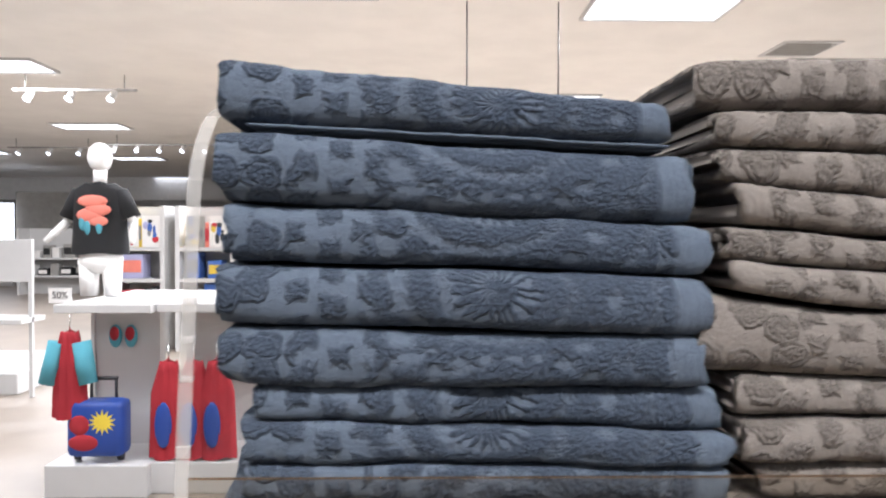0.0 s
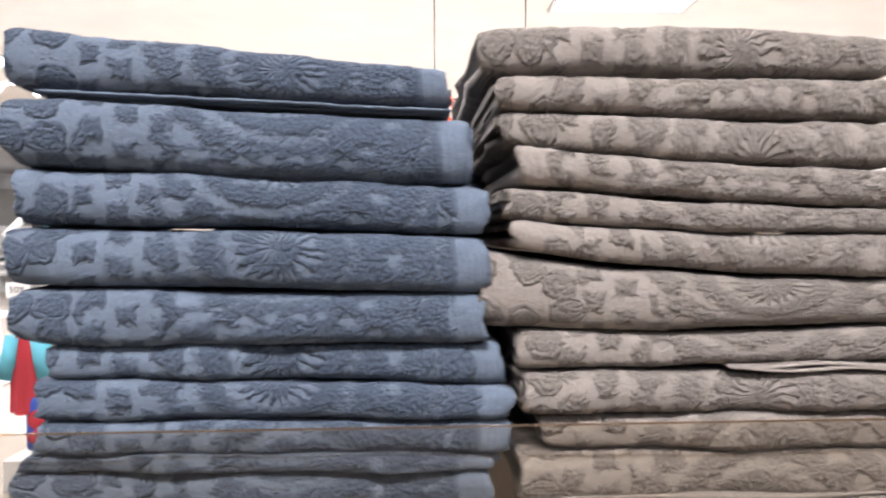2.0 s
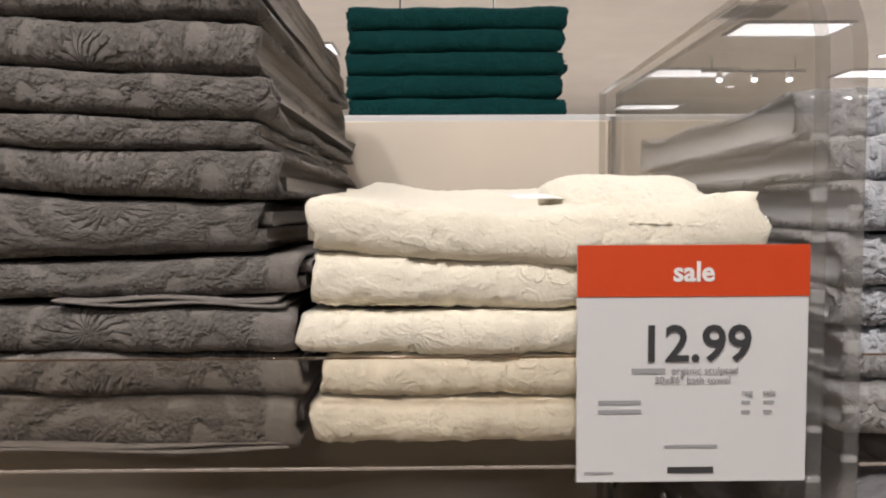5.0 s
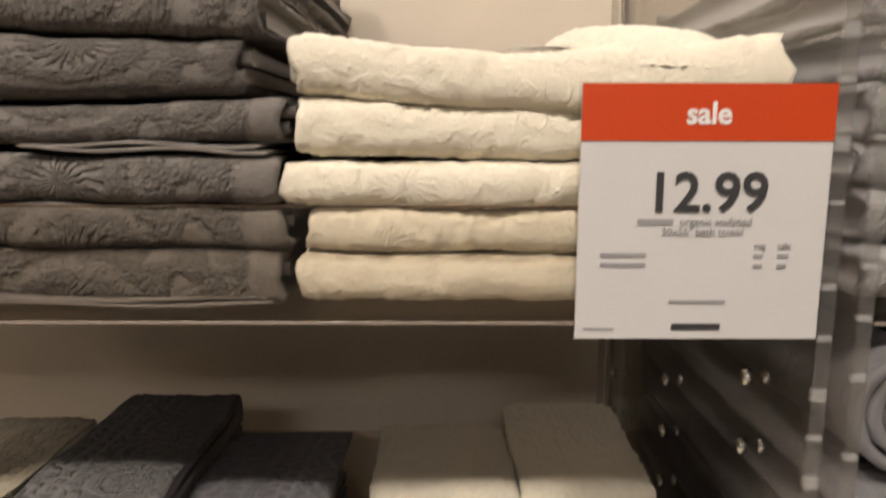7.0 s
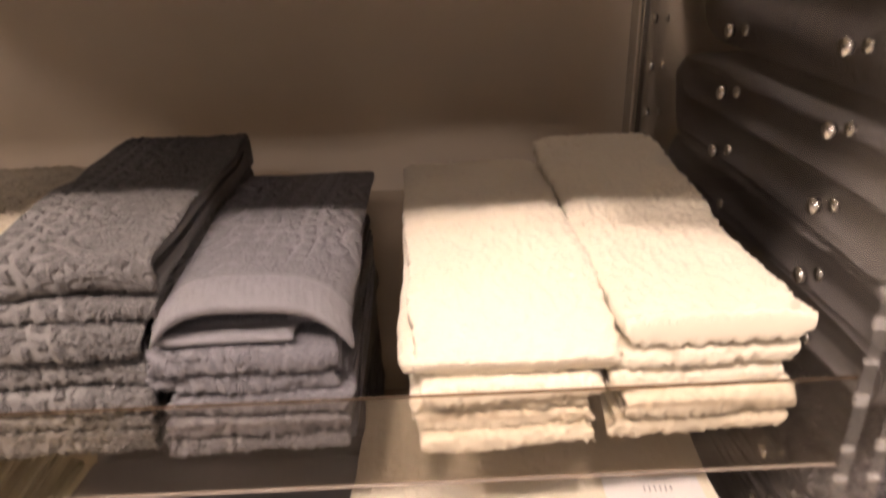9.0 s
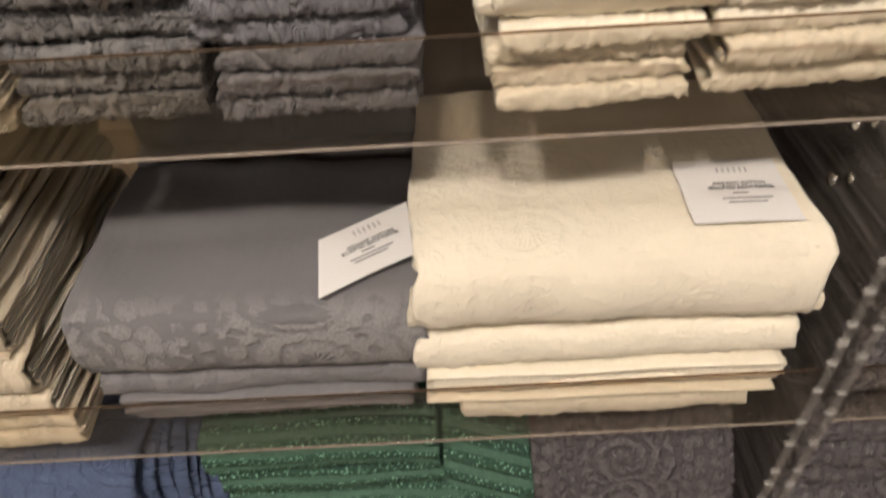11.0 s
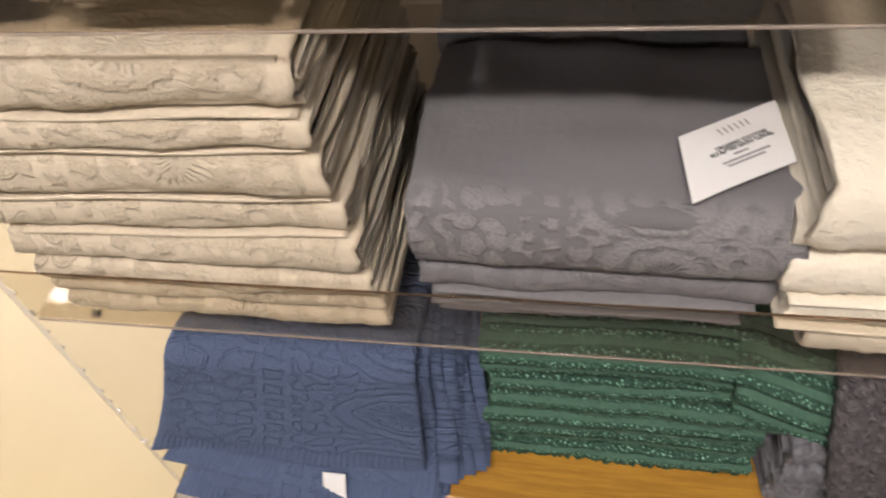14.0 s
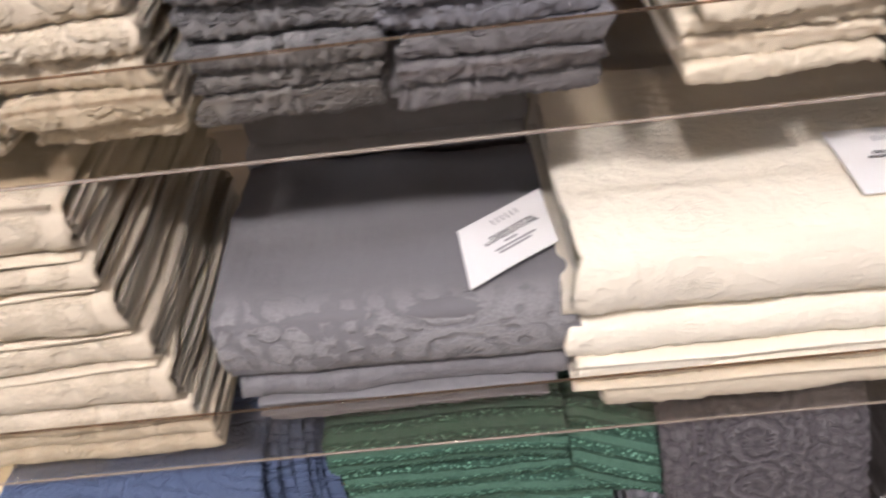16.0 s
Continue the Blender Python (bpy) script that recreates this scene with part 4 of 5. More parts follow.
# blue mats, folded and drooping over the plinth's edge
DROOPS = (
    ([(0.90, 0.425), (0.72, 0.425), (0.60, 0.421), (0.536, 0.404), (0.522, 0.36), (0.515, 0.28), (0.509, 0.196)], 0.010, -0.150, 0.240, 0.214),
    ([(0.90, 0.402), (0.72, 0.402), (0.60, 0.398), (0.552, 0.382), (0.538, 0.33), (0.530, 0.25), (0.518, 0.200), (0.494, 0.176)], 0.014, -0.138, 0.246, 0.226),
    ([(0.90, 0.378), (0.72, 0.378), (0.60, 0.374), (0.566, 0.36), (0.552, 0.30), (0.544, 0.22), (0.510, 0.180), (0.480, 0.150)], 0.020, -0.120, 0.250, 0.234),
    ([(0.90, 0.352), (0.72, 0.352), (0.62, 0.348), (0.580, 0.33), (0.566, 0.28), (0.550, 0.20), (0.500, 0.174), (0.474, 0.140), (0.466, 0.095)], 0.024, -0.110, 0.252, 0.240),
)
for i, (path, xa, xa2, xb, xb2) in enumerate(DROOPS):
    t = thing("bath_mat", "blue sculpted bath mat folded and hanging over the plinth", "bath mat", (0.1, 0.5, path[-1][1]), "blue bath mats")
    bm = ribbon(bmesh.new(), path, xa, xb, 0.013, 60 + i, nx=64, ns=70, amp=0.009, fuzz=0.0022, hem=0.034, taper=lambda s, l, xa=xa, xb=xb, xa2=xa2, xb2=xb2: (xa + (xa2 - xa) * l ** 2.3, xb + (xb2 - xb) * l))
    for v in bm.verts:
        low = max(0.0, (0.26 - v.co.z) / 0.10)
        v.co.y -= low * 0.008 * (1 + math.sin(v.co.x * 24 + i * 2.0))
        v.co.z += low * 0.010 * math.sin(v.co.x * 17 + i * 2.6)
    part("fold", bm, M_MAT_BLUE, t)
for i in range(5):
    t = thing("bath_mat", "blue sculpted bath mat, side folds of the drooping stack", "bath mat", (0.26, 0.55, 0.17), "blue bath mats")
    xx = 0.238 + 0.008 * i
    bm = ribbon(bmesh.new(), [(0.86, 0.408 - 0.012 * i), (0.70, 0.408 - 0.012 * i), (0.60, 0.398 - 0.016 * i), (0.556, 0.36 - 0.02 * i), (0.538 + 0.003 * i, 0.28 - 0.01 * i), (0.520 + 0.004 * i, 0.215 - 0.006 * i), (0.500 + 0.006 * i, 0.184)], xx - 0.02, xx, 0.0075, 70 + i, nx=16, ns=60, amp=0.005, fuzz=0.0016, hem=0.03, taper=lambda s, l, xx=xx, i=i: (xx - 0.20, xx + 0.010 * l + 0.016 * max(0.0, l - 0.55) * (0.4 + 0.25 * i) + 0.004 * math.sin(9 * l + i * 1.9)))
    part("fold", bm, M_MAT_BLUE, t)
for i in range(4):
    folded("bath_mat", "blue sculpted bath mat at the foot of its stack", "bath mat", (-0.020 + 0.006 * i, 0.235), (0.556 + 0.006 * i, 0.90), (ZD + 0.0006 + 0.04 * i, ZD + 0.0006 + 0.04 * i), (ZD + 0.04 * (i + 1), ZD + 0.04 * (i + 1)), M_MAT_BLUE, 170 + i, "blue bath mats", nx=30, hem_right=0.0)
t = thing("care_tag", "small cream fabric tag sewn to the blue mat", "tag", (0.15, 0.50, 0.14))
part("tag", ribbon(bmesh.new(), [(0.492, 0.196), (0.478, 0.178), (0.466, 0.150)], 0.085, 0.115, 0.001, 75, nx=8, ns=8, amp=0.002, fuzz=0), M_CARD, t)

# loose thin plies that hang out between folded towels


def loose_ply(x0, x1, za, zb, y, material, label, group, seed, depth=0.12):
    root = thing("towel_ply", label, "towel", ((x0 + x1) / 2, y, min(za, zb)), group)
    m = (za + zb) / 2
    bm = ribbon(bmesh.new(), [(y + depth, m), (y + depth / 2, m), (y + 0.012, m + 0.0004), (y, m)], x0, x1, 0.0026, seed, nx=40, ns=14, amp=0.0009, fuzz=0.0003, hem=9)
    for v in bm.verts:
        u = (v.co.x - x0) / (x1 - x0)
        v.co.z += (zb - za) * (u - 0.5) + 0.0012 * math.sin(u * 9 + seed)
    part("ply", bm, material, root)


for k, (x0, x1, za, zb, y) in enumerate(((-0.104, 0.196, 0.642, 0.6525, 0.520), (-0.106, 0.190, 0.692, 0.7000, 0.519), (-0.090, 0.200, 0.6010, 0.6128, 0.519), (-0.100, 0.192, 0.7230, 0.7302, 0.520))):
    loose_ply(x0, x1, za, zb, y, M_CREAM, "thin hemmed ply of a sand-coloured bath towel", "sand towel plies", 400 + k)
for k, (x0, x1, za, zb, y) in enumerate(((0.258, 0.516, 0.5368, 0.5305, 0.527), (0.252, 0.510, 0.5115, 0.5075, 0.533))):
    loose_ply(x0, x1, za, zb, y, M_SMOOTH, "thin hemmed ply of a grey velour towel", "grey towel plies", 440 + k)
for k, (x0, x1, za, zb, y) in enumerate(((0.528, 0.820, 0.5685, 0.5665, 0.510), (0.526, 0.822, 0.5358, 0.5308, 0.511), (0.53, 0.826, 0.5505, 0.5485, 0.513))):
    loose_ply(x0, x1, za, zb, y, M_WHITE, "thin hemmed ply of an ivory bath towel", "ivory towel plies", 460 + k)

for k, (x0, x1, za, zb, y) in enumerate(((0.405, 0.538, 1.2080, 1.2068, 0.5245), (0.395, 0.534, 1.2100, 1.2098, 0.5250), (0.262, 0.540, 1.1185, 1.1180, 0.5195), (0.256, 0.536, 1.1215, 1.1205, 0.5200))):
    loose_ply(x0, x1, za, zb, y, M_TAUPE, "thin hemmed ply of a taupe-grey bath towel", "taupe towel plies", 480 + k)

# grey mats with a big drooping end
mat_layers(0.598, 0.842, ZD, 0.300, 4, M_DGREY, "grey tufted bath mat, folded in a stack", "grey bath mats", 53, y=0.515)
for i in range(2):
    folded("bath_mat", "grey tufted bath mat, folded in a stack", "bath mat", (0.64, 0.84), (0.60, 0.93), (0.301 + 0.05 * i, 0.301 + 0.05 * i), (0.350 + 0.05 * i, 0.350 + 0.05 * i), M_MAT_GREY, 190 + i, "grey bath mats", hem_right=0, nx=24)
t = thing("bath_mat", "grey sculpted bath mat hanging down with a rounded end", "bath mat", (0.73, 0.50, 0.12), "grey bath mats")


def rounded_end(s, l):
    k = max(0.0, (l - 0.66) / 0.34)
    h = 0.104 * math.sqrt(max(0.0, 1 - k ** 2.4 * 0.90))
    c = 0.712 + 0.030 * l + 0.022 * k
    return c - h, c + h


bm = ribbon(bmesh.new(), [(0.92, 0.420), (0.74, 0.425), (0.62, 0.420), (0.552, 0.385), (0.520, 0.31), (0.499, 0.235), (0.482, 0.172), (0.466, 0.122)], 0.61, 0.83, 0.026, 80, nx=90, ns=150, amp=0.009, fuzz=0.0065, taper=rounded_end)
part("fold", bm, M_MAT_GREY, t)

pt = thing("price_tag", "small white paper tag on the front edge of the plinth", "tag", (0.655, 0.487, ZD))
part("paper", ribbon(bmesh.new(), [(0.52, ZD + 0.0022), (0.508, ZD + 0.0024), (0.494, ZD + 0.0026)], 0.648, 0.672, 0.0008, 77, nx=6, ns=6, amp=0.0004, fuzz=0), M_CARD, pt)

# ---- the sale sign in its clear holder ----
sg = thing("sale_sign", "red and white paper sale sign in a clear acrylic holder", "sign", (0.780, 0.498, 1.104))
SX0, SX1, SZ0, SZ1, SY = 0.7125, 0.8475, 1.104, 1.2435, 0.4985
sign_board = part("board", box(bmesh.new(), SX0, SX1, SY, SY + 0.0015, SZ0, SZ1, 0.0004), M_SIGN, sg, flat=True)
part("red_band", box(bmesh.new(), SX0, SX1, SY - 0.0006, SY - 0.0001, 1.2135, SZ1), M_RED, sign_board, "red header band", flat=True)
ob = part("holder", box(bmesh.new(), SX0 - 0.001, SX1 + 0.001, SY + 0.0025, SY + 0.0045, SZ0 - 0.001, SZ1 + 0.001), M_ACRYLIC, sg, "clear acrylic holder", flat=True)
ob.visible_shadow = False
part("clip", box(bmesh.new(), 0.765, 0.795, SY + 0.0048, FRONT - 0.0006, 1.150, 1.185), M_FROSTGLINT, sg, flat=True)


def sign_text(text, size, x, z, mat, align="CENTER", bold=0.0):
    m = Matrix.Translation((x - 0.780, SY - 0.0009 - 0.498, z - 1.104)) @ Matrix.Rotation(math.pi / 2, 4, "X")
    ob = letters(text, size, mat, sign_board, m, 0.0002, align, bold)
    return ob


sign_text("sale", 0.0160, 0.780, 1.2275, M_CARD, bold=0.0004)
sign_text("12.99", 0.0300, 0.7815, 1.1850, M_INK, bold=0.0005)
sign_text("organic sculpted", 0.0060, 0.787, 1.1702, M_PRINT)
sign_text("30x56\" bath towel", 0.0060, 0.780, 1.1645, M_PRINT)
sign_text("reg", 0.0050, 0.812, 1.157, M_PRINT)
sign_text("sale", 0.0050, 0.825, 1.157, M_PRINT)
for x0, x1, z, h in ((0.7445, 0.7640, 1.1700, 0.003), (0.725, 0.750, 1.1516, 0.0022), (0.725, 0.750, 1.1462, 0.0022), (0.809, 0.814, 1.1512, 0.002), (0.822, 0.828, 1.1512, 0.002), (0.809, 0.814, 1.1455, 0.002), (0.822, 0.827, 1.1455, 0.002), (0.764, 0.795, 1.1254, 0.0018), (0.766, 0.793, 1.1112, 0.0036), (0.717, 0.734, 1.1098, 0.0012)):
    part("print_bar", box(bmesh.new(), x0, x1, SY - 0.0007, SY - 0.0002, z - h / 2, z + h / 2), M_INK if h > 0.003 else M_PRINT, sign_board, flat=True)

# ---- neighbouring bay on the right ----
for k, (x0, x1) in enumerate(((0.893, 1.22), (1.24, 1.56))):
    z = Z1 + 0.0005
    for i in range(7 if k == 0 else 6):
        h = 0.032 + 0.006 * math.sin(i * 2.3 + k)
        folded("bath_towel", "pale grey fluffy bath towel, folded in a stack", "towel", (x0 + 0.004 * math.sin(i * 1.9), x1), (0.535 + 0.008 * math.sin(i) + 0.030 * max(0, i - 4), 0.98), (z, z), (z + h, z + h), M_LGREY, 210 + i + 10 * k, "pale grey bath towels", nx=60, hem_right=0, fuzz=0.004, lumps=0.008 if i > 4 else 0.0, plies=1)
        z += h + 0.0006


def roll(x, y, z, r, length, material, label, seed):
    """A rolled towel with its spiral end towards the aisle."""
    root = thing("rolled_towel", label, "towel", (x, y, z - r), "rolled grey towels")
    bm = bmesh.new()
    turns, n = 3.2, 90
    pts = []
    for i in range(n + 1):
        a = 2 * math.pi * turns * i / n
        rr = 0.010 + (r - 0.010) * i / n
        pts.append((rr * math.cos(a), rr * math.sin(a)))
    th = 0.0042
    rows = []
    for k in range(7):
        yy = y + length * k / 6
        o, q = [], []
        for i, (px, pz) in enumerate(pts):
            s = 1 + th / max(0.01, math.hypot(px, pz))
            w = 0.0012 * noise.noise(Vector((px * 90, yy * 60, pz * 90)))
            o.append(Vector((x + px * s, yy + w, z + pz * s)))
            s = 1 - th / max(0.01, math.hypot(px, pz))
            q.append(Vector((x + px * s, yy + w, z + pz * s)))
        rows.append(o + list(reversed(q)))
    vv = grid_mesh(bm, rows, True, lambda i, j: (0.006 * j, length * i / 6), [0.0] * 7)
    N = n + 1
    for r_, flip in ((vv[0], True), (vv[-1], False)):
        for i in range(n):
            vs = (r_[i], r_[i + 1], r_[2 * N - 2 - i], r_[2 * N - 1 - i])
            f = bm.faces.new(tuple(reversed(vs)) if flip else vs)
    bmesh.ops.recalc_face_normals(bm, faces=bm.faces[:])
    part("spiral", bm, material, root)


for i in range(2):
    z = Z2 + 0.0005 + 0.090 * i
    folded("bath_mat", "dark grey bath mat, folded in a stack", "bath mat", (0.892, 1.45), (0.53, 0.98), (z, z), (z + 0.0890, z + 0.0890), M_SMOOTH, 240 + i, "dark grey bath mats", nx=24, hem_right=0)
for i in range(5):
    roll(0.946 + 0.102 * i, 0.55, 1.040, 0.046, 0.40, M_SMOOTH, "dark grey towel rolled up tightly on folded mats", i)
for i in range(8):
    z = Z3 + 0.0005 + 0.028 * i
    folded("bath_mat", "grey waffle bath mat, folded in a stack", "bath mat", (0.892, 1.22), (0.528 + 0.004 * (i % 3), 0.95), (z, z), (z + 0.0275, z + 0.0275), M_MAT_GREY, 250 + i, "grey waffle mats", nx=30, hem_right=0, fuzz=0.0025)
for i in range(6):
    z = ZD + 0.0005 + 0.043 * i
    folded("bath_mat", "grey waffle bath mat, folded in a stack", "bath mat", (0.894, 1.24), (0.530 + 0.006 * (i % 2), 0.95), (z, z), (z + 0.0425, z + 0.0425), M_MAT_GREY, 270 + i, "grey waffle mats", nx=30, hem_right=0, fuzz=0.0025)

# ---- teal towels on the rear side of the display ----
for i in range(5):
    z = 1.3965 + 0.033 * i
    folded("bath_towel", "dark teal bath towel, folded in a stack on the display's top", "towel", (0.505, 0.822 - 0.005 * (i % 2)), (1.13, 1.42), (z, z), (z + 0.0325, z + 0.034), M_TEAL, 300 + i, "teal bath towels", nx=30, hem_right=0)

tg = thing("hang_tag", "small cream paper tag lying on the rumpled ivory towel", "tag", (0.707, 0.60, 1.277))
bm = ribbon(bmesh.new(), [(0.65, 1.2765), (0.61, 1.274), (0.585, 1.272)], 0.686, 0.728, 0.0008, 76, nx=6, ns=6, amp=0.001, fuzz=0)
part("paper", bm, M_CARD, tg)

# ---- the store beyond ----


def display_table(x0, x1, y0, y1, h):
    root = thing("display_unit", "white display unit with a low plinth and back boards", "display unit", ((x0 + x1) / 2, y0, 0), "white display units")
    part("plinth", box(bmesh.new(), x0 - 0.06, x1 + 0.06, y0 - 0.10, y1 + 0.1, 0.0, 0.165, 0.006), M_WHITEFIX, root, flat=True)
    part("core_board", box(bmesh.new(), x0 + 0.02, x1 - 0.02, y0 + 0.28, y0 + 0.32, 0.167, h - 0.05), M_WHITEFIX, root, flat=True)
    for x in (x0 + 0.01, x1 - 0.03):
        part("side_post", box(bmesh.new(), x, x + 0.02, y0 + 0.26, y0 + 0.34, 0.167, h - 0.05), M_WHITEFIX, root, flat=True)
    part("tabletop", box(bmesh.new(), x0 - 0.05, x1 + 0.05, y0 - 0.02, y1, h - 0.045, h, 0.004), M_WHITEFIX, root, flat=True)


display_table(-1.85, -1.45, 3.75, 4.75, 0.975)
display_table(-1.34, -0.70, 3.80, 4.75, 0.975)


def blob(bm, c, r, seg=14):
    rr = bmesh.ops.create_uvsphere(bm, u_segments=seg, v_segments=max(6, seg - 4), radius=1.0)
    for v in rr["verts"]:
        v.co = Vector((c[0] + v.co.x * r[0], c[1] + v.co.y * r[1], c[2] + v.co.z * r[2]))


MX, MY = -1.95, 4.25
bm = bmesh.new()
blob(bm, (MX, MY, 1.735), (0.068, 0.078, 0.088))
tube(bm, (MX, MY, 1.56), (MX, MY, 1.68), 0.038, 12)
for s in (-1, 1):
    tube(bm, (MX + s * 0.13, MY, 1.52), (MX + s * 0.19, MY, 1.36), 0.030, 10, 0.025)
    tube(bm, (MX + s * 0.19, MY, 1.36), (MX + s * (0.21 if s > 0 else 0.29), MY - 0.06, 1.24), 0.025, 10, 0.018)
    tube(bm, (MX + s * 0.065, MY, 1.13), (MX + s * 0.07, MY, 0.922), 0.062, 12, 0.045)
blob(bm, (MX, MY, 1.14), (0.13, 0.09, 0.09))
tagged(part("mannequin", bm, M_SKIN), "glossy white child mannequin standing on the display unit", "mannequin")
ts = thing("t_shirt", "black short-sleeved t-shirt with a bright print", "t-shirt", (MX, MY, 1.18))
bm = bmesh.new()
secs = [(1.17, 0.165, 0.105), (1.30, 0.155, 0.10), (1.45, 0.155, 0.10), (1.54, 0.150, 0.085), (1.585, 0.075, 0.06)]
vr = []
for z, a, b in secs:
    vr.append([bm.verts.new((MX + a * math.cos(k * math.pi / 10), MY + b * math.sin(k * math.pi / 10), z + 0.006 * math.sin(k * 1.3))) for k in range(20)])
for r0, r1 in zip(vr, vr[1:]):
    for k in range(20):
        bm.faces.new((r0[k], r0[(k + 1) % 20], r1[(k + 1) % 20], r1[k]))
for s in (-1, 1):
    tube(bm, (MX + s * 0.11, MY, 1.535), (MX + s * 0.180, MY, 1.38), 0.052, 14, 0.058)
shirt = part("shirt", bm, M_BLACK, ts)
bm = bmesh.new()
for k, (dx, dz, rx, rz) in enumerate(((0.0, 1.475, 0.090, 0.036), (0.03, 1.425, 0.080, 0.036), (-0.02, 1.395, 0.075, 0.04), (0.03, 1.36, 0.06, 0.03))):
    blob(bm, (MX + dx, MY - 0.096, dz), (rx, 0.012, rz), 10)
part("print", bm, M_PINK, shirt, "coral printed shape")
bm = bmesh.new()
for k, (dx, dz) in enumerate(((-0.03, 1.325), (0.035, 1.33), (-0.06, 1.35))):
    blob(bm, (MX + dx, MY - 0.096, dz), (0.02, 0.011, 0.045), 8)
part("print", bm, M_BLUECLOTH, shirt, "blue printed shape")

sc = thing("suitcase", "blue child's wheeled suitcase with bright printed shapes", "suitcase", (-1.77, 3.68, 0.115))
SXc, SYc = -1.77, 3.74
shell = part("shell", box(bmesh.new(), SXc - 0.145, SXc + 0.145, SYc - 0.07, SYc + 0.07, 0.140, 0.430, 0.035), M_NAVY, sc)
bm = bmesh.new()
tube(bm, (SXc - 0.06, SYc + 0.04, 0.42), (SXc - 0.06, SYc + 0.04, 0.53), 0.008)
tube(bm, (SXc + 0.07, SYc + 0.04, 0.42), (SXc + 0.07, SYc + 0.04, 0.53), 0.008)
tube(bm, (SXc - 0.068, SYc + 0.04, 0.53), (SXc + 0.078, SYc + 0.04, 0.53), 0.011)
part("handle", bm, M_DARKMETAL, sc, "black pull handle")
bm = bmesh.new()
n = 14
c = bm.verts.new((SXc + 0.045, SYc - 0.073, 0.325))
ring = [bm.verts.new((SXc + 0.045 + (0.072 if k % 2 else 0.04) * math.cos(math.pi * k / n), SYc - 0.0715, 0.325 + (0.066 if k % 2 else 0.034) * math.sin(math.pi * k / n))) for k in range(2 * n)]
for k in range(2 * n):
    bm.faces.new((c, ring[k], ring[(k + 1) % (2 * n)]))
part("burst", bm, M_YELLOW, shell, "yellow star-shaped print", flat=True)
bm = bmesh.new()
blob(bm, (SXc - 0.07, SYc - 0.066, 0.31), (0.055, 0.012, 0.055))
blob(bm, (SXc - 0.05, SYc - 0.066, 0.22), (0.08, 0.012, 0.045))
part("print", bm, M_REDCLOTH, shell, "red printed shape")
for s in (-0.11, 0.11):
    part("wheel", tube(bmesh.new(), (SXc + s - 0.012, SYc, 0.132), (SXc + s + 0.012, SYc, 0.132), 0.021, 14), M_DARKMETAL, sc)


def hung(name, label, x, y, top, w, h, body, sleeve=None, group=""):
    """A garment on a hanger: a soft tapering body with folds and two sleeves."""
    root = thing(name, label, "garment", (x, y, top - h), group)
    bm = bmesh.new()
    rows = []
    for i in range(13):
        f = i / 12
        z = top - h * f
        a = w * (0.28 + 0.30 * min(1, f * 3) + 0.12 * f)
        rows.append([bm.verts.new((x + a * math.cos(k * math.pi / 12), y + (0.05 + 0.014 * math.sin(k * 2.6 + f * 3)) * math.sin(k * math.pi / 12), z + 0.008 * math.sin(k))) for k in range(24)])
    for r0, r1 in zip(rows, rows[1:]):
        for k in range(24):
            bm.faces.new((r0[k], r1[k], r1[(k + 1) % 24], r0[(k + 1) % 24]))
    bm.faces.new(rows[0])
    part("body", bm, body, root)
    if sleeve:
        for s in (-1, 1):
            part("sleeve", tube(bmesh.new(), (x + s * w * 0.42, y, top - h * 0.12), (x + s * w * 0.80, y - 0.02, top - h * 0.60), 0.052, 12, 0.045), sleeve, root)
    part("hanger", tube(bmesh.new(), (x, y, top - 0.01), (x, y, top + 0.09), 0.004, 8), M_CHROME, root)
    return root


hung("child_robe", "red hooded child's robe with pale blue sleeves on a hanger", -1.91, 3.72, 0.78, 0.13, 0.44, M_REDCLOTH, M_BLUECLOTH)
for k, xx in enumerate((-1.42, -1.29, -1.17)):
    hung("child_coat", "red child's coat with a blue panel on a hanger", xx, 3.76, 0.62, 0.15, 0.50, M_REDCLOTH, None, "red coats")
    bm = bmesh.new()
    blob(bm, (xx - 0.01, 3.705, 0.30), (0.045, 0.014, 0.12))
    part("panel", bm, M_NAVY, bpy.data.objects[[o.name for o in bpy.data.objects if o.name.startswith("child_coat")][-1]], "blue panel")
for k, xx in enumerate((-1.80, -1.715)):
    t = thing("child_slipper", "small pale blue and red slipper hung on the board", "slipper", (xx, 3.99, 0.66), "slippers")
    bm = bmesh.new()
    blob(bm, (xx, 4.0, 0.72), (0.036, 0.02, 0.065))
    part("sole", bm, M_BLUECLOTH, t)
    bm = bmesh.new()
    blob(bm, (xx, 3.985, 0.735), (0.026, 0.014, 0.040))
    part("upper", bm, M_REDCLOTH, t)
pc = thing("price_card", "white price card standing on the display unit", "sign", (-2.0, 3.80, 0.92))
part("card", box(bmesh.new(), -2.06, -1.94, 3.80, 3.804, 0.921, 1.00), M_CARD, pc, flat=True)
letters("50%", 0.05, M_INK, pc, Matrix.Translation((0.0, -0.003, 0.042)) @ Matrix.Rotation(math.pi / 2, 4, "X"))

# everything on and beside the white units stands on their raised plinths
for o in list(bpy.data.objects):
    kind_name = o.name.split(".")[0]
    if o.parent is None and kind_name in ("mannequin", "t_shirt", "suitcase", "child_robe", "child_coat", "child_slipper", "price_card"):
        o.location += Vector((0.10 if kind_name not in ("mannequin", "t_shirt") else 0.055, 0.0, 0.055))

# wall bays with goods behind
rg = random.Random(9)


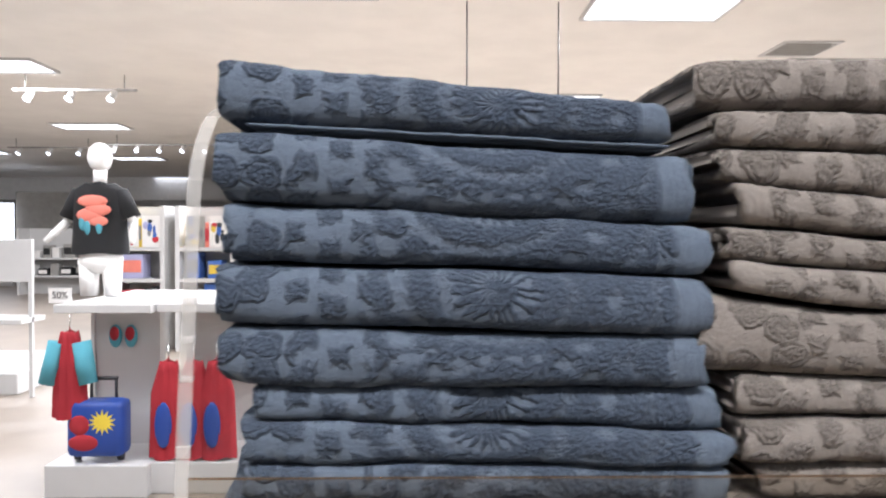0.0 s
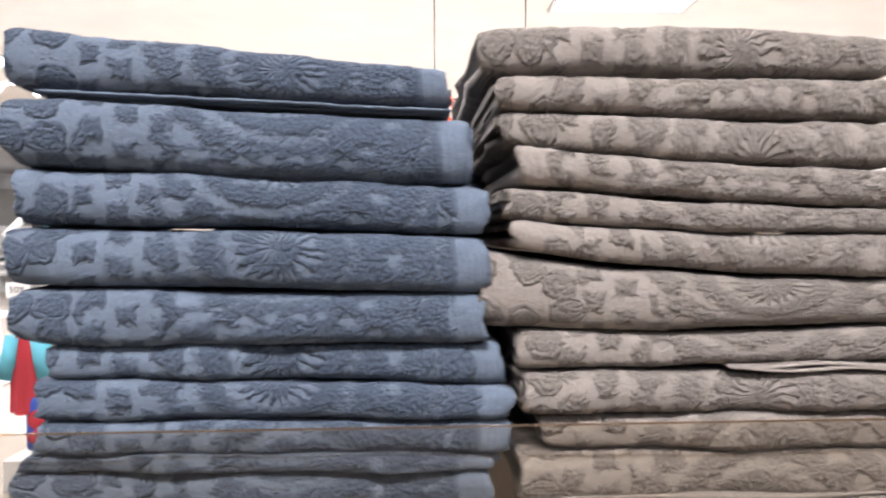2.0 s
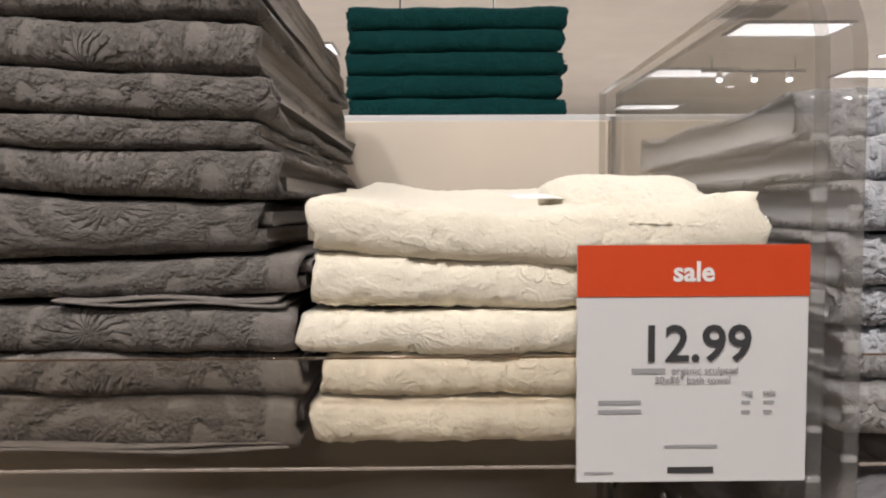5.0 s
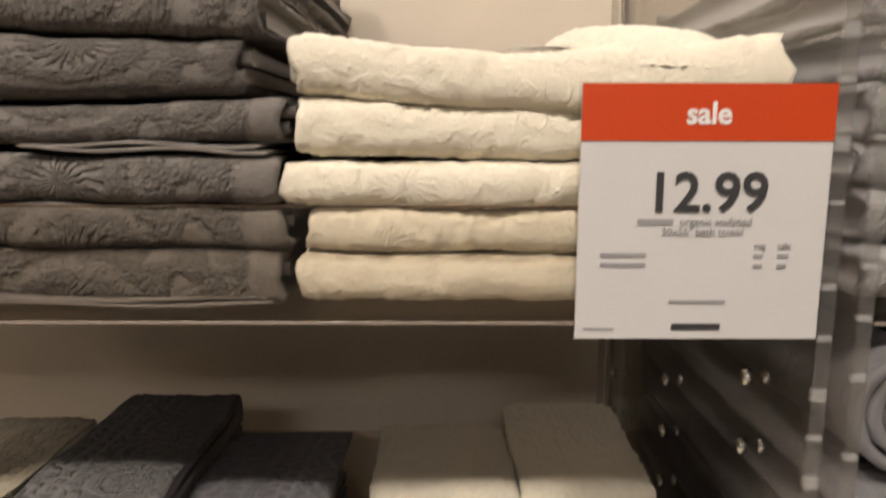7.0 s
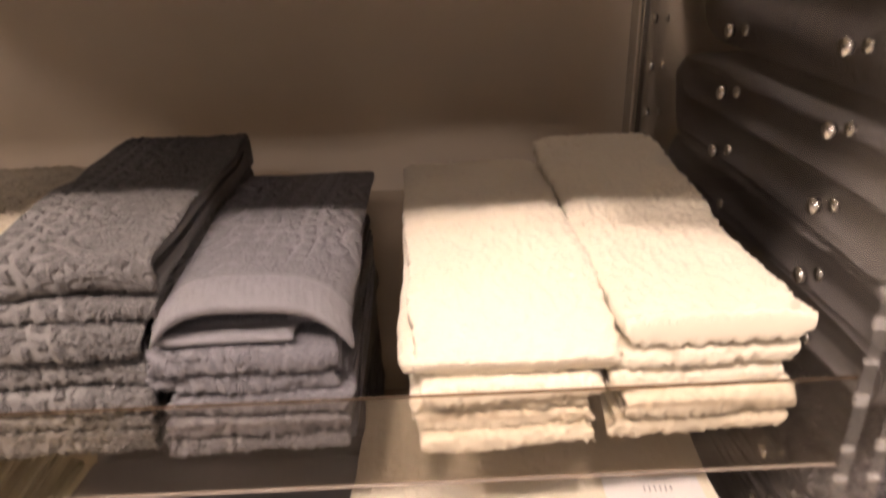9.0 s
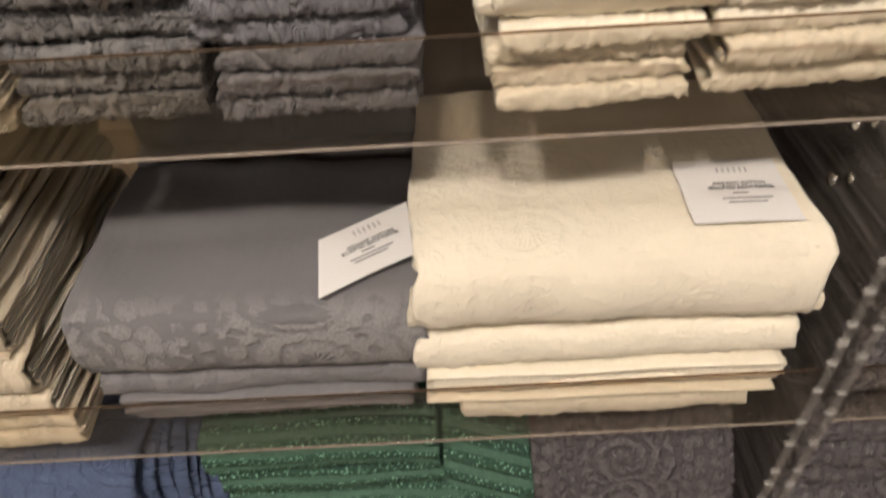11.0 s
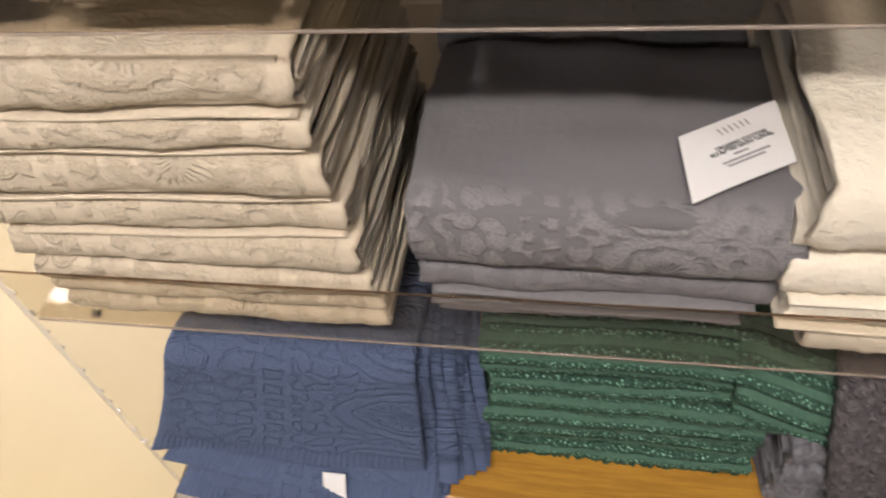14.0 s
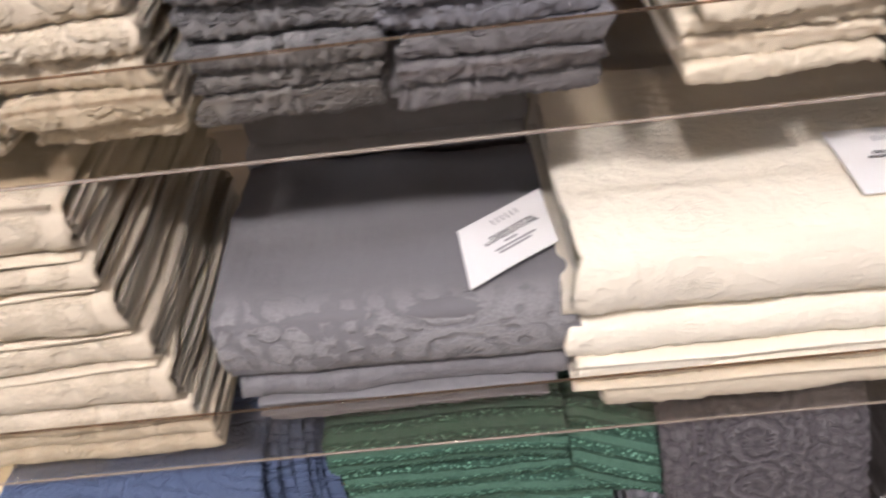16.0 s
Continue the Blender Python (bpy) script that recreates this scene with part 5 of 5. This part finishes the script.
def wall_bay(x0, x1, y, h, levels, label, paints):
    root = thing("wall_shelving", label, "shelving", ((x0 + x1) / 2, y, 0), "far wall shelving")
    part("back_board", box(bmesh.new(), x0, x1, y + 0.45, y + 0.5, 0.0, h), M_WHITEFIX, root, flat=True)
    for x in (x0, x1 - 0.05):
        part("upright", box(bmesh.new(), x, x + 0.05, y, y + 0.45, 0.0, h), M_WHITEFIX, root, flat=True)
    for z in levels:
        part("shelf_board", box(bmesh.new(), x0 + 0.05, x1 - 0.05, y, y + 0.45, z, z + 0.04), M_WHITEFIX, root, flat=True)
        x = x0 + 0.12
        while x < x1 - 0.25:
            w, hh = rg.uniform(0.10, 0.26), rg.uniform(0.14, 0.34)
            g = thing("boxed_goods", "small bright packaged goods on the far shelving", "goods", (x + w / 2, y + 0.1, z + 0.041), "far goods")
            part("pack", box(bmesh.new(), x, x + w, y + 0.06, y + 0.30, z + 0.041, z + 0.041 + hh, 0.01), rg.choice(paints), g, flat=True)
            part("pack_face", box(bmesh.new(), x + 0.02, x + w - 0.02, y + 0.052, y + 0.0585, z + 0.041 + hh * 0.25, z + 0.041 + hh * 0.75), rg.choice(paints + [M_CARD]), g, flat=True)
            x += w + rg.uniform(0.02, 0.10)


wall_bay(-3.64, -3.00, 8.2, 1.68, (0.45, 0.80, 1.16), "white wall shelving with bright goods", M_COLOURS + [M_PINK])
wall_bay(-2.88, -2.20, 8.2, 1.68, (0.45, 0.80, 1.16), "white wall shelving with bright goods", M_COLOURS + [M_PINK])
for k, (px, pz) in enumerate(((-3.52, 1.205), (-3.27, 1.205), (-2.76, 1.205), (-2.50, 1.205))):
    po = thing("poster", "small bright picture card standing on the far shelving", "poster", (px + 0.10, 8.24, pz), "picture cards")
    card_sheet = part("sheet", box(bmesh.new(), px, px + 0.21, 8.24, 8.246, pz, pz + 0.36), M_CARD if k != 2 else M_GREYWALL, po, flat=True)
    for q in range(7):
        bm = bmesh.new()
        blob(bm, (px + rg.uniform(0.04, 0.17), 8.2385, pz + rg.uniform(0.06, 0.30)), (rg.uniform(0.015, 0.04), 0.003, rg.uniform(0.02, 0.07)), 8)
        part("print", bm, rg.choice(M_COLOURS), card_sheet)
wall_bay(-9.2, -7.6, 16.0, 1.5, (0.4, 0.8), "grey shelving with dark goods far off", [M_GREYWALL, M_CARD, M_DARKMETAL])
solid("wall_panel", -10.95, -9.5, 19.0, 19.2, 0, 2.5, M_GREYWALL, "grey feature wall panel far off", "wall panel")
lb = thing("light_box", "white lit display panel on the far wall", "panel", (-11.5, 18.9, 0))
part("face", box(bmesh.new(), -13.6, -11.0, 18.9, 19.0, 1.2, 2.2), M_DIFF, lb, flat=True)
part("base", box(bmesh.new(), -13.6, -11.0, 18.9, 19.0, 0.0, 1.198), M_WHITEFIX, lb, flat=True)
solid("wall_panel", -16, 16, 24.0, 24.2, 2.55, CEIL, M_WALL, "pale bulkhead below the far ceiling", "bulkhead")
for x0, x1, y0, y1, h in ((-5.2, -3.4, 6.0, 7.2, 0.18), (-4.6, -3.0, 4.2, 5.0, 0.16)):
    solid("floor_platform", x0, x1, y0, y1, 0.0, h, M_WHITEFIX, "low white display platform on the floor", "platform", "", 0.01)
gr = thing("garment_rack", "white garment stand with a board top", "rack", (-3.6, 5.9, 0))
part("board", box(bmesh.new(), -4.0, -3.22, 5.9, 5.94, 0.95, 1.30, 0.004), M_WHITEFIX, gr, flat=True)
for x in (-3.96, -3.25):
    part("leg", box(bmesh.new(), x, x + 0.03, 5.9, 5.93, 0.0, 0.95), M_WHITEFIX, gr, flat=True)
part("shelf_board", box(bmesh.new(), -4.0, -3.22, 5.75, 6.10, 0.62, 0.66, 0.004), M_WHITEFIX, gr, flat=True)


def track_light(x, y, length, heads):
    root = thing("track_light", "grey ceiling track with small lit spotlights", "track light", (x, y, CEIL - 0.3), "track lights")
    part("rail", box(bmesh.new(), x - length / 2, x + length / 2, y - 0.02, y + 0.02, CEIL - 0.20, CEIL - 0.17), M_GREYWALL, root, flat=True)
    for s in (-0.4, 0.4):
        part("rod", tube(bmesh.new(), (x + s * length, y, CEIL - 0.17), (x + s * length, y, CEIL), 0.008, 8), M_GREYWALL, root)
    for k in range(heads):
        hx = x - length / 2 + length * (k + 0.5) / heads
        spot = part("spot", tube(bmesh.new(), (hx, y - 0.03, CEIL - 0.21), (hx - 0.03, y - 0.10, CEIL - 0.32), 0.035, 12, 0.05), M_WHITEFIX, root)
        part("lamp_face", tube(bmesh.new(), (hx - 0.03, y - 0.1005, CEIL - 0.3205), (hx - 0.0305, y - 0.1020, CEIL - 0.3225), 0.042, 12), M_SPOT, spot, "lit lamp face")


track_light(-4.3, 8.8, 1.5, 3)
track_light(-5.2, 14.0, 2.2, 5)
track_light(-7.6, 14.5, 1.8, 3)
track_light(4.9, 9.6, 1.4, 3)
track_light(0.13, -0.80, 1.4, 2)
for x, y in ((3.9, 7.4),):
    v = thing("ceiling_vent", "dark slotted ceiling air vent", "vent", (x, y, CEIL), "ceiling vents")
    part("frame", box(bmesh.new(), x - 0.3, x + 0.3, y - 0.3, y + 0.3, CEIL - 0.012, CEIL, 0.003), M_WHITEFIX, v, flat=True)
    for k in range(6):
        part("slat", box(bmesh.new(), x - 0.26, x + 0.26, y - 0.24 + 0.08 * k, y - 0.20 + 0.08 * k, CEIL - 0.020, CEIL - 0.0125), M_GREYWALL, v, flat=True)
for x, y in ((6.6, 9.5), (5.5, 11.8), (8.0, 14.5)):
    d = thing("downlight", "small round recessed downlight, lit", "downlight", (x, y, CEIL), "downlights")
    part("rim", tube(bmesh.new(), (x, y, CEIL - 0.012), (x, y, CEIL), 0.10, 18), M_WHITEFIX, d)
    part("lamp_face", tube(bmesh.new(), (x, y, CEIL - 0.016), (x, y, CEIL - 0.0125), 0.075, 18), M_DIFF, d)

hs = thing("hanging_sign", "red and white curved sign hung on two thin rods", "sign", (0.9, 6.0, 1.9), kind="")
for x in (0.35, 1.12):
    part("rod", tube(bmesh.new(), (x, 6.0, 2.42), (x, 6.0, CEIL), 0.006, 8), M_DARKMETAL, hs)
part("header_bar", tube(bmesh.new(), (0.30, 6.0, 2.42), (1.13, 6.0, 2.42), 0.006, 8), M_DARKMETAL, hs)
for k, (x, z, r) in enumerate(((0.22, 2.20, 0.335), (0.37, 2.10, 0.17))):
    bm = bmesh.new()
    for i in range(5):
        a, b = 2 * math.pi * i / 24, 2 * math.pi * (i + 1) / 24
        tube(bm, (x + r * math.cos(a), 6.0, z + r * math.sin(a)), (x + r * math.cos(b), 6.0, z + r * math.sin(b)), 0.028, 8)
    part("curve", bm, M_RED, hs)
part("backing", box(bmesh.new(), 0.33, 0.62, 6.025, 6.05, 1.86, 2.10, 0.01), M_WHITEFIX, hs, flat=True)
# white perimeter units on the right
solid("partition", 4.4, 6.6, 8.6, 8.8, 0, 1.9, M_WHITEFIX, "white shop partition", "partition")
solid("partition", 7.0, 15.5, 12.0, 12.2, 0, 2.7, M_WALL, "pale shop partition far off", "partition")
